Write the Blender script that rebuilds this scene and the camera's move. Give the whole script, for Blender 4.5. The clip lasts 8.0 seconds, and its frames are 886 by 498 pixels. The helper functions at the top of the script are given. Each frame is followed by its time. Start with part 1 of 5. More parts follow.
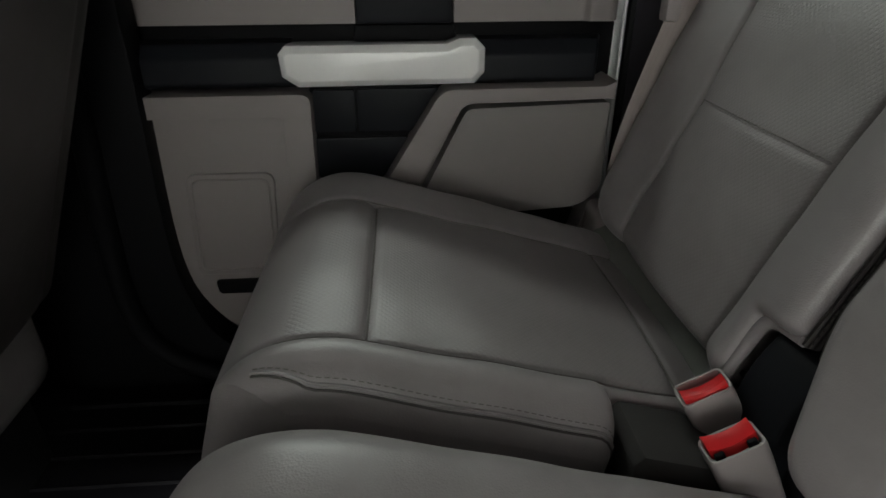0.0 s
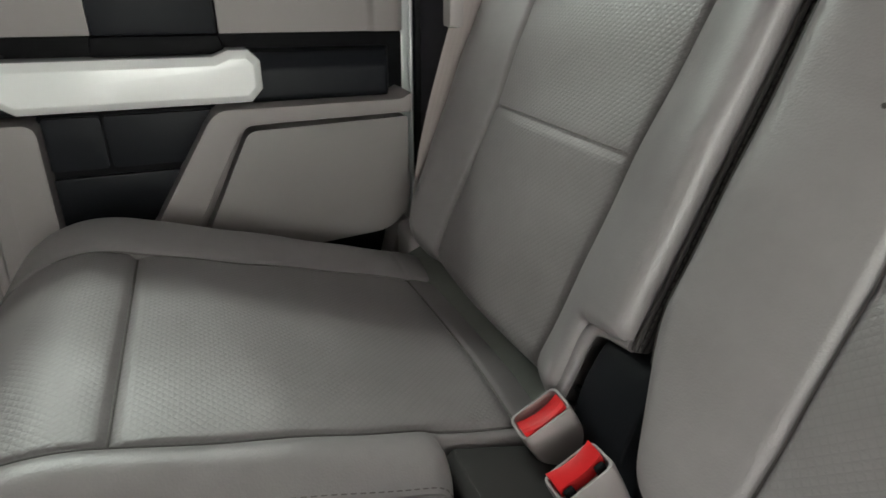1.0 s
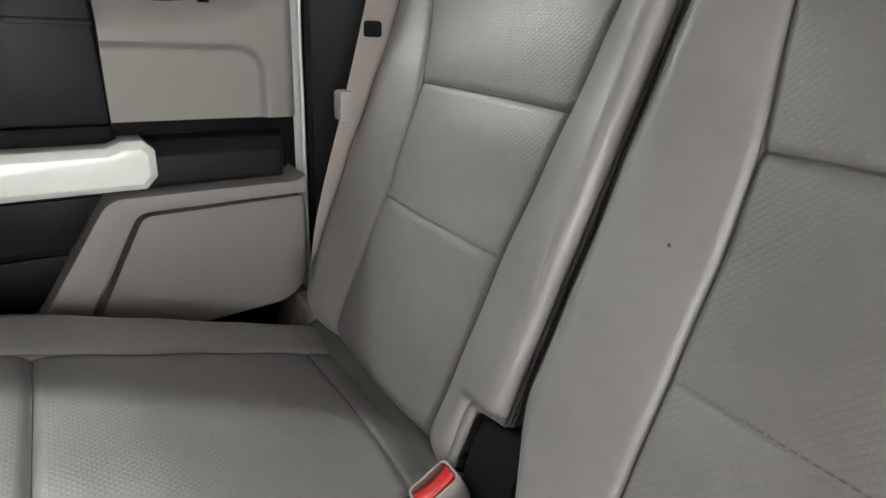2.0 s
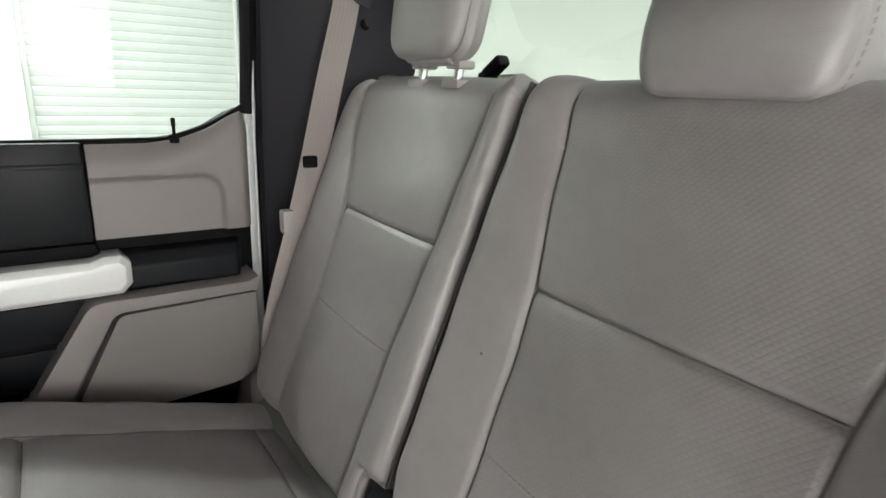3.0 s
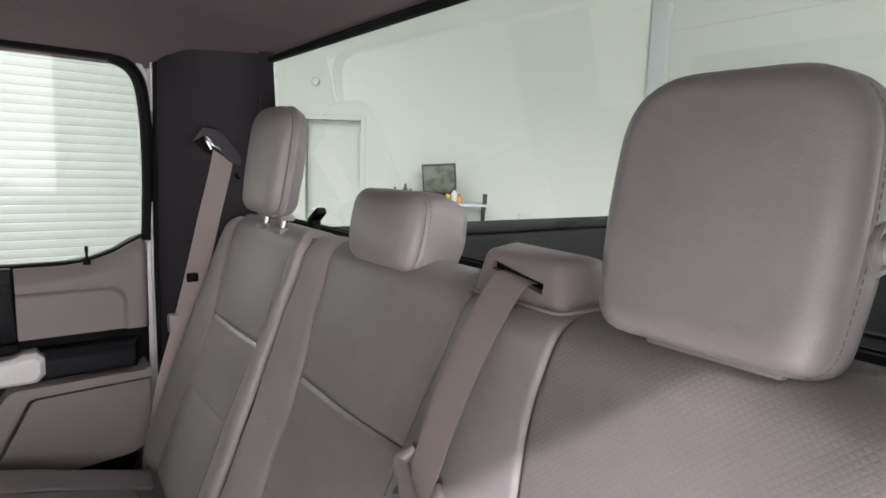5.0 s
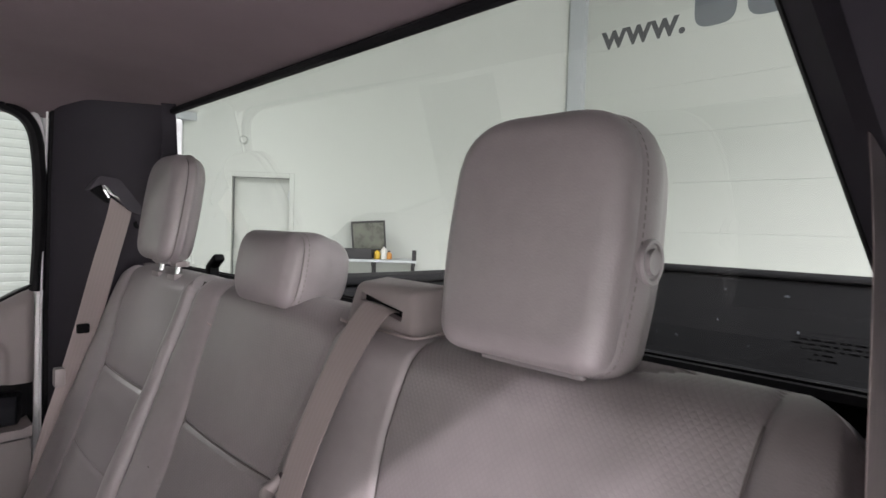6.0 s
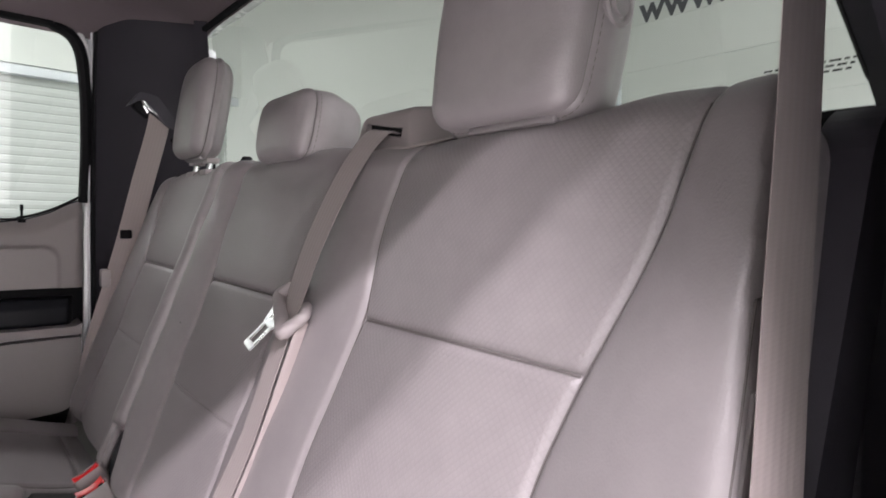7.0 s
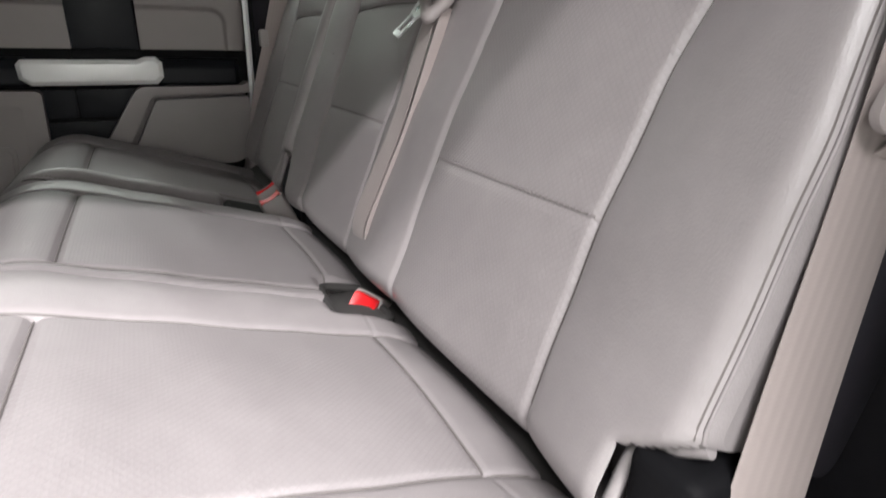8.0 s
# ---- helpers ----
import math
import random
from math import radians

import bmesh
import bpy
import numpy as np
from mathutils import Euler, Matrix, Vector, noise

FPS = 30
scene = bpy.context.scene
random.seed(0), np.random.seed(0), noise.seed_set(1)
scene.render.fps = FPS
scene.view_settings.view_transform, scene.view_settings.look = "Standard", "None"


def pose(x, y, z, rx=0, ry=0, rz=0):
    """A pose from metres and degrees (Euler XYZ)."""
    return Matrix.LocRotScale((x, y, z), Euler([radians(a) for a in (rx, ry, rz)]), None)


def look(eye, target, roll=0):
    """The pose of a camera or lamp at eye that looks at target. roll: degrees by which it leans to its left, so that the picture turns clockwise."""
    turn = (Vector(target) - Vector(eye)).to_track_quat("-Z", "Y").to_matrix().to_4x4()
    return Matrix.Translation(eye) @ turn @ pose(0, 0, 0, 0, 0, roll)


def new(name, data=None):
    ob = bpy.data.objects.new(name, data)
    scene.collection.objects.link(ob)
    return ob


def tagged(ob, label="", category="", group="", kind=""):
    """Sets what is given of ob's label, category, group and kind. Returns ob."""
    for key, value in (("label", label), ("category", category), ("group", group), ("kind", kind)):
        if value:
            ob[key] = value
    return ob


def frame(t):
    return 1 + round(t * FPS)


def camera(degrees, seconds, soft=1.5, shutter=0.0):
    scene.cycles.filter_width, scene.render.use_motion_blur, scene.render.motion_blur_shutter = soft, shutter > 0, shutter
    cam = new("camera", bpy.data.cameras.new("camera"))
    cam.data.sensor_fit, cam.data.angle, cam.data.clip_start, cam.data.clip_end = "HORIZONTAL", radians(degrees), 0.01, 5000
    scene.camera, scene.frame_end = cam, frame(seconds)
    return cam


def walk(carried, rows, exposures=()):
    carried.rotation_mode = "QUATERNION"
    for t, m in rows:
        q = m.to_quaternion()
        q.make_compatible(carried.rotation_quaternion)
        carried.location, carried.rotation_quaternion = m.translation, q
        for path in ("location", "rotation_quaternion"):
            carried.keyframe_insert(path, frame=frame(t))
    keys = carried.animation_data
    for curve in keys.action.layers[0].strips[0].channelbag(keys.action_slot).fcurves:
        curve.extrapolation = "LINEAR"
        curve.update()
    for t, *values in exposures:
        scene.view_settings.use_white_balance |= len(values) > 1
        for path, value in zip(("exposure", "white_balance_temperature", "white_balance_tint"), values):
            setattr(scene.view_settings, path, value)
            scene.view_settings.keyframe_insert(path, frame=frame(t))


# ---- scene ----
cam = camera(75.7, 8.0, shutter=0.2)
PATH = [
    (0, (0.074, 0.099, 0.944), (0.193, 1.866, 0.014), -0.3),
    (0.5, (0.096, 0.134, 0.93), (0.457, 1.867, 0.0), 0.2),
    (1, (0.119, 0.174, 0.906), (0.821, 1.85, 0.069), 0.6),
    (2.3, (0.097, 0.103, 1.026), (1.165, 1.648, 0.338), 2.9),
    (2.5, (0.113, 0.07, 1.049), (1.166, 1.656, 0.437), 2.1),
    (3, (0.115, -0.041, 1.103), (1.202, 1.548, 0.562), 2.2),
    (3.5, (0.132, -0.199, 1.157), (1.235, 1.387, 0.639), 2.2),
    (4, (0.134, -0.346, 1.194), (1.244, 1.235, 0.677), 2.2),
    (4.2, (0.135, -0.387, 1.210), (1.241, 1.194, 0.682), 1.9),
    (5.5, (0.142, -0.458, 1.239), (1.465, 1.037, 1.127), 2.2),
    (6, (0.167, -0.523, 1.216), (1.562, 0.908, 1.144), 1.9),
    (6.5, (0.173, -0.575, 1.119), (1.585, 0.84, 1.045), 1.7),
    (7, (0.176, -0.591, 1.018), (1.467, 0.934, 0.928), 1.2),
    (7.5, (0.143, -0.615, 0.942), (1.214, 1.036, 0.584), 1.3),
    (8, (0.137, -0.644, 0.869), (1.005, 1.028, 0.198), 1.0),
]
EXPOSURE = [(0.0, 0.70, 6500, 6), (0.5, 1.29, 6500, 7), (1.0, 1.74, 6500, 5), (2.5, 2.14, 6500, 5), (3.0, 2.07, 6500, 8), (4.0, 1.94, 6500, 17), (5.5, 1.46, 6500, 20), (6.5, 1.44, 6500, 25), (7.0, 1.37, 6450, 22), (7.5, 1.11, 6450, 16), (8.0, 0.66, 6500, 10)]
walk(cam, [(t, look(eye, target, roll)) for t, eye, target, roll in PATH], EXPOSURE)

# ---- world, lights, exposure ----
world = bpy.data.worlds.new("world")
scene.world = world
world.use_nodes = True
bg = world.node_tree.nodes["Background"]
bg.inputs["Color"].default_value = (0.8, 0.9, 1.0, 1)
bg.inputs["Strength"].default_value = 0.05

GROUND = -0.35      # garage floor
ROOM_TOP = 4.55     # garage ceiling


def strip_lamp(x, y, z, length, watts, turn=0):
    """A strip light of the garage, on the ceiling or hung below it."""
    data = bpy.data.lights.new("strip_light", "AREA")
    data.shape, data.size, data.size_y, data.energy = "RECTANGLE", length, 0.22, watts
    data.color = (1.0, 0.97, 0.98)
    data.spread = radians(150)
    ob = new("strip_light", data)
    ob.matrix_world = pose(x, y, z - 0.11, 0, 0, turn)


STRIPS = ((-0.1, -2.80, ROOM_TOP, 4.4, 220, 0), (-0.1, -4.05, ROOM_TOP, 4.4, 490, 0),
          (-0.6, 3.3, 3.69, 4.4, 25, 0), (-0.6, 4.2, 3.69, 4.4, 22, 0), (-0.6, 5.1, 3.69, 4.4, 13, 0))
for strip in STRIPS:
    strip_lamp(*strip)


# ---- materials ----
def material(name):
    m = bpy.data.materials.new(name)
    m.use_nodes = True
    nt = m.node_tree
    return m, nt, nt.nodes["Principled BSDF"]


def node(nt, kind, **kw):
    n = nt.nodes.new(kind)
    for k, v in kw.items():
        if k == "operation":
            n.operation = v
        elif k == "blend":
            n.blend_type = v
        else:
            n.inputs[k].default_value = v
    return n


def surface(name, color, rough=0.5, metal=0.0, grain=900.0, bump=0.1, bump_d=0.0004, blotch=6.0, vary=0.12, coat=0.0, spec=0.5, rvary=0.12):
    """Colour with variation at two scales, grain relief and uneven gloss."""
    m, nt, b = material(name)
    tc = node(nt, "ShaderNodeTexCoord")
    big = node(nt, "ShaderNodeTexNoise", Scale=blotch, Detail=4.0, Roughness=0.6)
    fine = node(nt, "ShaderNodeTexNoise", Scale=grain, Detail=3.0, Roughness=0.6)
    for n in (big, fine):
        nt.links.new(tc.outputs["Object"], n.inputs["Vector"])
    mul = node(nt, "ShaderNodeMath", operation="MULTIPLY")
    nt.links.new(fine.outputs["Fac"], mul.inputs[0])
    mul.inputs[1].default_value = 0.4
    add = node(nt, "ShaderNodeMath", operation="ADD")
    nt.links.new(big.outputs["Fac"], add.inputs[0])
    nt.links.new(mul.outputs[0], add.inputs[1])
    ramp = node(nt, "ShaderNodeMapRange")
    ramp.inputs[1].default_value, ramp.inputs[2].default_value = 0.4, 1.0
    ramp.inputs[3].default_value, ramp.inputs[4].default_value = 1 - vary, 1 + vary
    nt.links.new(add.outputs[0], ramp.inputs[0])
    mix = node(nt, "ShaderNodeVectorMath", operation="SCALE")
    mix.inputs[0].default_value = color
    nt.links.new(ramp.outputs[0], mix.inputs["Scale"])
    nt.links.new(mix.outputs[0], b.inputs["Base Color"])
    rr = node(nt, "ShaderNodeMapRange")
    rr.inputs[1].default_value, rr.inputs[2].default_value = 0.3, 0.7
    rr.inputs[3].default_value, rr.inputs[4].default_value = max(0.02, rough - rvary), min(1, rough + rvary)
    nt.links.new(big.outputs["Fac"], rr.inputs[0])
    nt.links.new(rr.outputs[0], b.inputs["Roughness"])
    b.inputs["Metallic"].default_value = metal
    b.inputs["Specular IOR Level"].default_value = spec
    b.inputs["Coat Weight"].default_value = coat
    b.inputs["Coat Roughness"].default_value = 0.08
    if bump:
        bp = node(nt, "ShaderNodeBump", Strength=bump, Distance=bump_d)
        nt.links.new(fine.outputs["Fac"], bp.inputs["Height"])
        nt.links.new(bp.outputs["Normal"], b.inputs["Normal"])
    return m


def leather(name, color, rough=0.42, dimples=0.0, pitch=0.0062):
    """Seat leather: pebbled grain, soft creases; dimples adds the embossed diamond weave of the centre panels."""
    m, nt, b = material(name)
    tc = node(nt, "ShaderNodeTexCoord")
    big = node(nt, "ShaderNodeTexNoise", Scale=5.0, Detail=5.0, Roughness=0.6)
    mid = node(nt, "ShaderNodeTexNoise", Scale=38.0, Detail=4.0, Roughness=0.65)
    peb = node(nt, "ShaderNodeTexVoronoi", Scale=620.0)
    for n in (big, mid, peb):
        nt.links.new(tc.outputs["Object"], n.inputs["Vector"])
    s = node(nt, "ShaderNodeMath", operation="ADD")
    nt.links.new(big.outputs["Fac"], s.inputs[0])
    nt.links.new(mid.outputs["Fac"], s.inputs[1])
    ramp = node(nt, "ShaderNodeMapRange")
    ramp.inputs[1].default_value, ramp.inputs[2].default_value = 0.7, 1.3
    ramp.inputs[3].default_value, ramp.inputs[4].default_value = 0.92, 1.08
    nt.links.new(s.outputs[0], ramp.inputs[0])
    scale = ramp.outputs[0]
    h = node(nt, "ShaderNodeMath", operation="MULTIPLY_ADD")
    nt.links.new(peb.outputs["Distance"], h.inputs[0])
    h.inputs[1].default_value = 0.35
    soft = node(nt, "ShaderNodeMath", operation="MULTIPLY")
    nt.links.new(mid.outputs["Fac"], soft.inputs[0])
    soft.inputs[1].default_value = 0.12
    nt.links.new(soft.outputs[0], h.inputs[2])
    height = h.outputs[0]
    if dimples:
        sep = node(nt, "ShaderNodeSeparateXYZ")
        nt.links.new(tc.outputs["Object"], sep.inputs[0])
        waves = []
        for sign in (1, -1):
            a = node(nt, "ShaderNodeMath", operation="MULTIPLY_ADD")
            nt.links.new(sep.outputs["Y"], a.inputs[0])
            a.inputs[1].default_value = sign * 0.9
            nt.links.new(sep.outputs["X"], a.inputs[2])
            k = node(nt, "ShaderNodeMath", operation="MULTIPLY")
            nt.links.new(a.outputs[0], k.inputs[0])
            k.inputs[1].default_value = math.pi / pitch
            w = node(nt, "ShaderNodeMath", operation="SINE")
            nt.links.new(k.outputs[0], w.inputs[0])
            ab = node(nt, "ShaderNodeMath", operation="ABSOLUTE")
            nt.links.new(w.outputs[0], ab.inputs[0])
            waves.append(ab)
        pr = node(nt, "ShaderNodeMath", operation="MINIMUM")
        nt.links.new(waves[0].outputs[0], pr.inputs[0])
        nt.links.new(waves[1].outputs[0], pr.inputs[1])
        hm = node(nt, "ShaderNodeMath", operation="MULTIPLY_ADD")
        nt.links.new(pr.outputs[0], hm.inputs[0])
        hm.inputs[1].default_value = dimples
        nt.links.new(height, hm.inputs[2])
        height = hm.outputs[0]
        dk = node(nt, "ShaderNodeMapRange")
        dk.inputs[1].default_value, dk.inputs[2].default_value = 0.0, 0.35
        dk.inputs[3].default_value, dk.inputs[4].default_value = 0.92, 1.0
        nt.links.new(pr.outputs[0], dk.inputs[0])
        mm = node(nt, "ShaderNodeMath", operation="MULTIPLY")
        nt.links.new(ramp.outputs[0], mm.inputs[0])
        nt.links.new(dk.outputs[0], mm.inputs[1])
        scale = mm.outputs[0]
    mix = node(nt, "ShaderNodeVectorMath", operation="SCALE")
    mix.inputs[0].default_value = color
    nt.links.new(scale, mix.inputs["Scale"])
    nt.links.new(mix.outputs[0], b.inputs["Base Color"])
    rr = node(nt, "ShaderNodeMapRange")
    rr.inputs[1].default_value, rr.inputs[2].default_value = 0.3, 0.7
    rr.inputs[3].default_value, rr.inputs[4].default_value = rough - 0.03, rough + 0.05
    nt.links.new(mid.outputs["Fac"], rr.inputs[0])
    nt.links.new(rr.outputs[0], b.inputs["Roughness"])
    b.inputs["Specular IOR Level"].default_value = 0.6
    b.inputs["Coat Weight"].default_value = 0.14
    b.inputs["Coat Roughness"].default_value = 0.38
    bp = node(nt, "ShaderNodeBump", Strength=0.45, Distance=0.0009)
    nt.links.new(height, bp.inputs["Height"])
    nt.links.new(bp.outputs["Normal"], b.inputs["Normal"])
    return m


def webbing(name, color):
    """Seat belt webbing: lengthwise ribs over a fine twill. Object X runs across the belt."""
    m, nt, b = material(name)
    uv = node(nt, "ShaderNodeUVMap")
    sep = node(nt, "ShaderNodeSeparateXYZ")
    nt.links.new(uv.outputs[0], sep.inputs[0])
    rib = node(nt, "ShaderNodeMath", operation="MULTIPLY")
    nt.links.new(sep.outputs["X"], rib.inputs[0])
    rib.inputs[1].default_value = 2 * math.pi * 7
    sn = node(nt, "ShaderNodeMath", operation="SINE")
    nt.links.new(rib.outputs[0], sn.inputs[0])
    tw = node(nt, "ShaderNodeMath", operation="MULTIPLY_ADD")
    nt.links.new(sep.outputs["Y"], tw.inputs[0])
    tw.inputs[1].default_value = 2200.0
    nt.links.new(rib.outputs[0], tw.inputs[2])
    s2 = node(nt, "ShaderNodeMath", operation="SINE")
    nt.links.new(tw.outputs[0], s2.inputs[0])
    hh = node(nt, "ShaderNodeMath", operation="MULTIPLY_ADD")
    nt.links.new(s2.outputs[0], hh.inputs[0])
    hh.inputs[1].default_value = 0.25
    nt.links.new(sn.outputs[0], hh.inputs[2])
    rg = node(nt, "ShaderNodeMapRange")
    rg.inputs[1].default_value, rg.inputs[2].default_value = -1.2, 1.2
    rg.inputs[3].default_value, rg.inputs[4].default_value = 0.97, 1.02
    nt.links.new(hh.outputs[0], rg.inputs[0])
    mix = node(nt, "ShaderNodeVectorMath", operation="SCALE")
    mix.inputs[0].default_value = color
    nt.links.new(rg.outputs[0], mix.inputs["Scale"])
    nt.links.new(mix.outputs[0], b.inputs["Base Color"])
    b.inputs["Roughness"].default_value = 0.6
    b.inputs["Sheen Weight"].default_value = 0.2
    bp = node(nt, "ShaderNodeBump", Strength=0.13, Distance=0.0005)
    nt.links.new(hh.outputs[0], bp.inputs["Height"])
    nt.links.new(bp.outputs["Normal"], b.inputs["Normal"])
    return m


def glass(name, tint=(0.70, 0.745, 0.72)):
    """A thin pane: straight-through light with a mirror gloss."""
    m, nt, b = material(name)
    nt.nodes.remove(b)
    out = nt.nodes["Material Output"]
    tr = node(nt, "ShaderNodeBsdfTransparent")
    tr.inputs["Color"].default_value = (*tint, 1)
    gl = node(nt, "ShaderNodeBsdfGlossy")
    gl.inputs["Roughness"].default_value = 0.0
    gl.inputs["Color"].default_value = (1, 1, 1, 1)
    lw = node(nt, "ShaderNodeLayerWeight")
    lw.inputs["Blend"].default_value = 0.5
    pw = node(nt, "ShaderNodeMath", operation="POWER")
    nt.links.new(lw.outputs["Facing"], pw.inputs[0])
    pw.inputs[1].default_value = 4.0
    fr = node(nt, "ShaderNodeMath", operation="MULTIPLY_ADD")
    nt.links.new(pw.outputs[0], fr.inputs[0])
    fr.inputs[1].default_value = 0.85
    fr.inputs[2].default_value = 0.042
    mx = node(nt, "ShaderNodeMixShader")
    nt.links.new(fr.outputs[0], mx.inputs[0])
    nt.links.new(tr.outputs[0], mx.inputs[1])
    nt.links.new(gl.outputs[0], mx.inputs[2])
    nt.links.new(mx.outputs[0], out.inputs["Surface"])
    return m


def emitter(name, color, strength):
    m, nt, b = material(name)
    b.inputs["Base Color"].default_value = (0.8, 0.8, 0.8, 1)
    b.inputs["Emission Color"].default_value = (*color, 1)
    b.inputs["Emission Strength"].default_value = strength
    return m


LEATHER = leather("grey_leather", (0.276, 0.254, 0.257), 0.36)
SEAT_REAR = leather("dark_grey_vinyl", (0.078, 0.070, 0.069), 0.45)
WEAVE = leather("embossed_grey_leather", (0.268, 0.246, 0.249), 0.38, 0.55, 0.0062)
SEAM = surface("seam_thread", (0.140, 0.126, 0.122), 0.6, grain=2500, bump=0.4)
THREAD = surface("grey_thread", (0.225, 0.204, 0.203), 0.7, grain=2500, bump=0.0)
PIPING = surface("dark_piping", (0.064, 0.058, 0.056), 0.55, grain=1500, bump=0.3)
HEADLINER = surface("headliner_cloth", (0.350, 0.293, 0.306), 0.95, grain=1400, bump=0.6, bump_d=0.0006, vary=0.07, spec=0.1, rvary=0.03)
TRIM_GREY = surface("grey_door_plastic", (0.256, 0.227, 0.225), 0.5, grain=1800, bump=0.35, bump_d=0.0004, vary=0.05)
TRIM_PALE = surface("pale_grey_plastic", (0.226, 0.205, 0.202), 0.45, grain=1800, bump=0.3, vary=0.05)
TRIM_DARK = surface("charcoal_plastic", (0.007, 0.007, 0.008), 0.55, grain=1500, bump=0.35, bump_d=0.0004, vary=0.12, spec=0.07)
TRIM_SLATE = surface("slate_plastic", (0.011, 0.012, 0.015), 0.45, grain=1500, bump=0.3, vary=0.08, spec=0.15)
PILLAR = surface("dark_pillar_plastic", (0.046, 0.042, 0.054), 0.62, grain=1200, bump=0.35, bump_d=0.0005, vary=0.1)
RUBBER = surface("black_rubber", (0.007, 0.007, 0.008), 0.6, grain=700, bump=0.2, spec=0.1)
CARPET = surface("black_carpet", (0.009, 0.008, 0.009), 0.95, grain=700, bump=1.0, bump_d=0.002, vary=0.3, spec=0.1)
HANDLE_WHITE = surface("gloss_white_plastic", (0.88, 0.88, 0.87), 0.22, grain=300, bump=0.0, vary=0.02, rvary=0.03, coat=0.5)
BODY_WHITE = surface("white_car_paint", (0.8, 0.81, 0.82), 0.25, grain=200, bump=0.0, vary=0.03, coat=0.8)
RED = surface("red_button_plastic", (0.72, 0.018, 0.022), 0.28, grain=400, bump=0.05, vary=0.08, coat=0.3)
BUCKLE_GREY = surface("grey_buckle_plastic", (0.330, 0.297, 0.293), 0.42, grain=1500, bump=0.3, vary=0.06)
CHROME = surface("chrome", (0.66, 0.68, 0.68), 0.26, 1.0, grain=150, bump=0.0, vary=0.05, rvary=0.06)
STEEL = surface("zinc_steel", (0.72, 0.74, 0.72), 0.36, 1.0, grain=300, bump=0.05, vary=0.1, rvary=0.04)
BELT = webbing("grey_belt_webbing", (0.322, 0.276, 0.266))
PANE = glass("window_glass")
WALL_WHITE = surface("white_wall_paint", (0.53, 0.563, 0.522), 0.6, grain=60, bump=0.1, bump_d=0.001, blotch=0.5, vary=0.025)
# paler copy of the wall white for the unseen south wall, bouncing more light
WALL_BOUNCE = surface("bounce_wall_paint", (0.80, 0.82, 0.78), 0.6, grain=60, bump=0.1, bump_d=0.001, blotch=0.5, vary=0.025)
FELT = surface("grey_felt", (0.20, 0.205, 0.19), 0.95, grain=900, bump=0.8, bump_d=0.0012, vary=0.2, spec=0.1)
# dark crease and pouch cloth; also stands in for shade in the buckle pocket
CREASE = surface("dark_cloth_and_shade", (0.05, 0.048, 0.047), 0.9, grain=900, bump=0.6, spec=0.1)
SHUTTER = surface("white_shutter_steel", (0.37, 0.40, 0.375), 0.4, grain=40, bump=0.03, blotch=0.8, vary=0.03)
CEILING_GREY = surface("grey_ceiling_paint", (0.34, 0.35, 0.35), 0.8, grain=60, bump=0.1, blotch=0.6, vary=0.06)
CONCRETE = surface("sealed_concrete", (0.42, 0.42, 0.405), 0.45, grain=30, bump=0.2, bump_d=0.002, blotch=0.7, vary=0.15)
STEEL_GREY = surface("grey_painted_steel", (0.5, 0.54, 0.55), 0.5, grain=80, bump=0.05, blotch=1.0, vary=0.05)
BED_LINER = surface("black_bed_liner", (0.006, 0.0065, 0.007), 0.8, grain=260, bump=0.4, bump_d=0.0015, blotch=9, vary=0.35, spec=0.2)
BLACK_STEEL = surface("black_steel", (0.02, 0.02, 0.022), 0.5, grain=200, bump=0.1)
SCREEN = surface("dull_screen", (0.15, 0.16, 0.13), 0.3, bump=0.0, blotch=9.0, vary=0.5)
INK = surface("dark_sign_ink", (0.05, 0.055, 0.06), 0.6, bump=0.0)
INK_GREY = surface("grey_sign_ink", (0.13, 0.15, 0.165), 0.6, bump=0.0)
LAMP_FACE = emitter("lamp_diffuser", (0.96, 1.0, 0.94), 6.0)


# ---- mesh helpers ----
def link_mesh(name, bm, mat, smooth=True):
    me = bpy.data.meshes.new(name)
    bm.to_mesh(me)
    bm.free()
    me.materials.append(mat)
    if smooth:
        me.polygons.foreach_set("use_smooth", [True] * len(me.polygons))
        me.set_sharp_from_angle(angle=radians(38))
    return new(name, me)


def part(name, bm, mat, parent, label="", smooth=True):
    """One mesh object, built in world axes, under a thing or a part."""
    ob = bm if isinstance(bm, bpy.types.Object) else link_mesh(name, bm, mat, smooth)
    ob.parent = parent
    ob.matrix_parent_inverse = parent.matrix_world.inverted()
    if label:
        ob["label"] = label
    return ob


def thing(name, at, label, category, group="", kind=""):
    ob = new(name)
    ob.empty_display_size = 0.02
    ob.matrix_world = Matrix.Translation(at)
    ob.matrix_basis = Matrix.Translation(at)
    bpy.context.view_layer.update()
    return tagged(ob, label, category, group, kind)


def single(name, bm, mat, label, category, group="", kind="", smooth=True):
    return tagged(link_mesh(name, bm, mat, smooth), label, category, group, kind)


def rbox(lo, hi, bevel=0.004, seg=2, m=None):
    """A box between two corners with rounded edges."""
    bm = bmesh.new()
    bmesh.ops.create_cube(bm, size=1)
    c = [(a + b) / 2 for a, b in zip(lo, hi)]
    s = [abs(b - a) for a, b in zip(lo, hi)]
    bmesh.ops.transform(bm, matrix=Matrix.Translation(c) @ Matrix.Diagonal((*s, 1)), verts=bm.verts)
    if bevel:
        bmesh.ops.bevel(bm, geom=bm.edges[:], offset=min(bevel, min(s) * 0.45), segments=seg, profile=0.6, affect="EDGES")
    if m is not None:
        bmesh.ops.transform(bm, matrix=m, verts=bm.verts)
    return bm


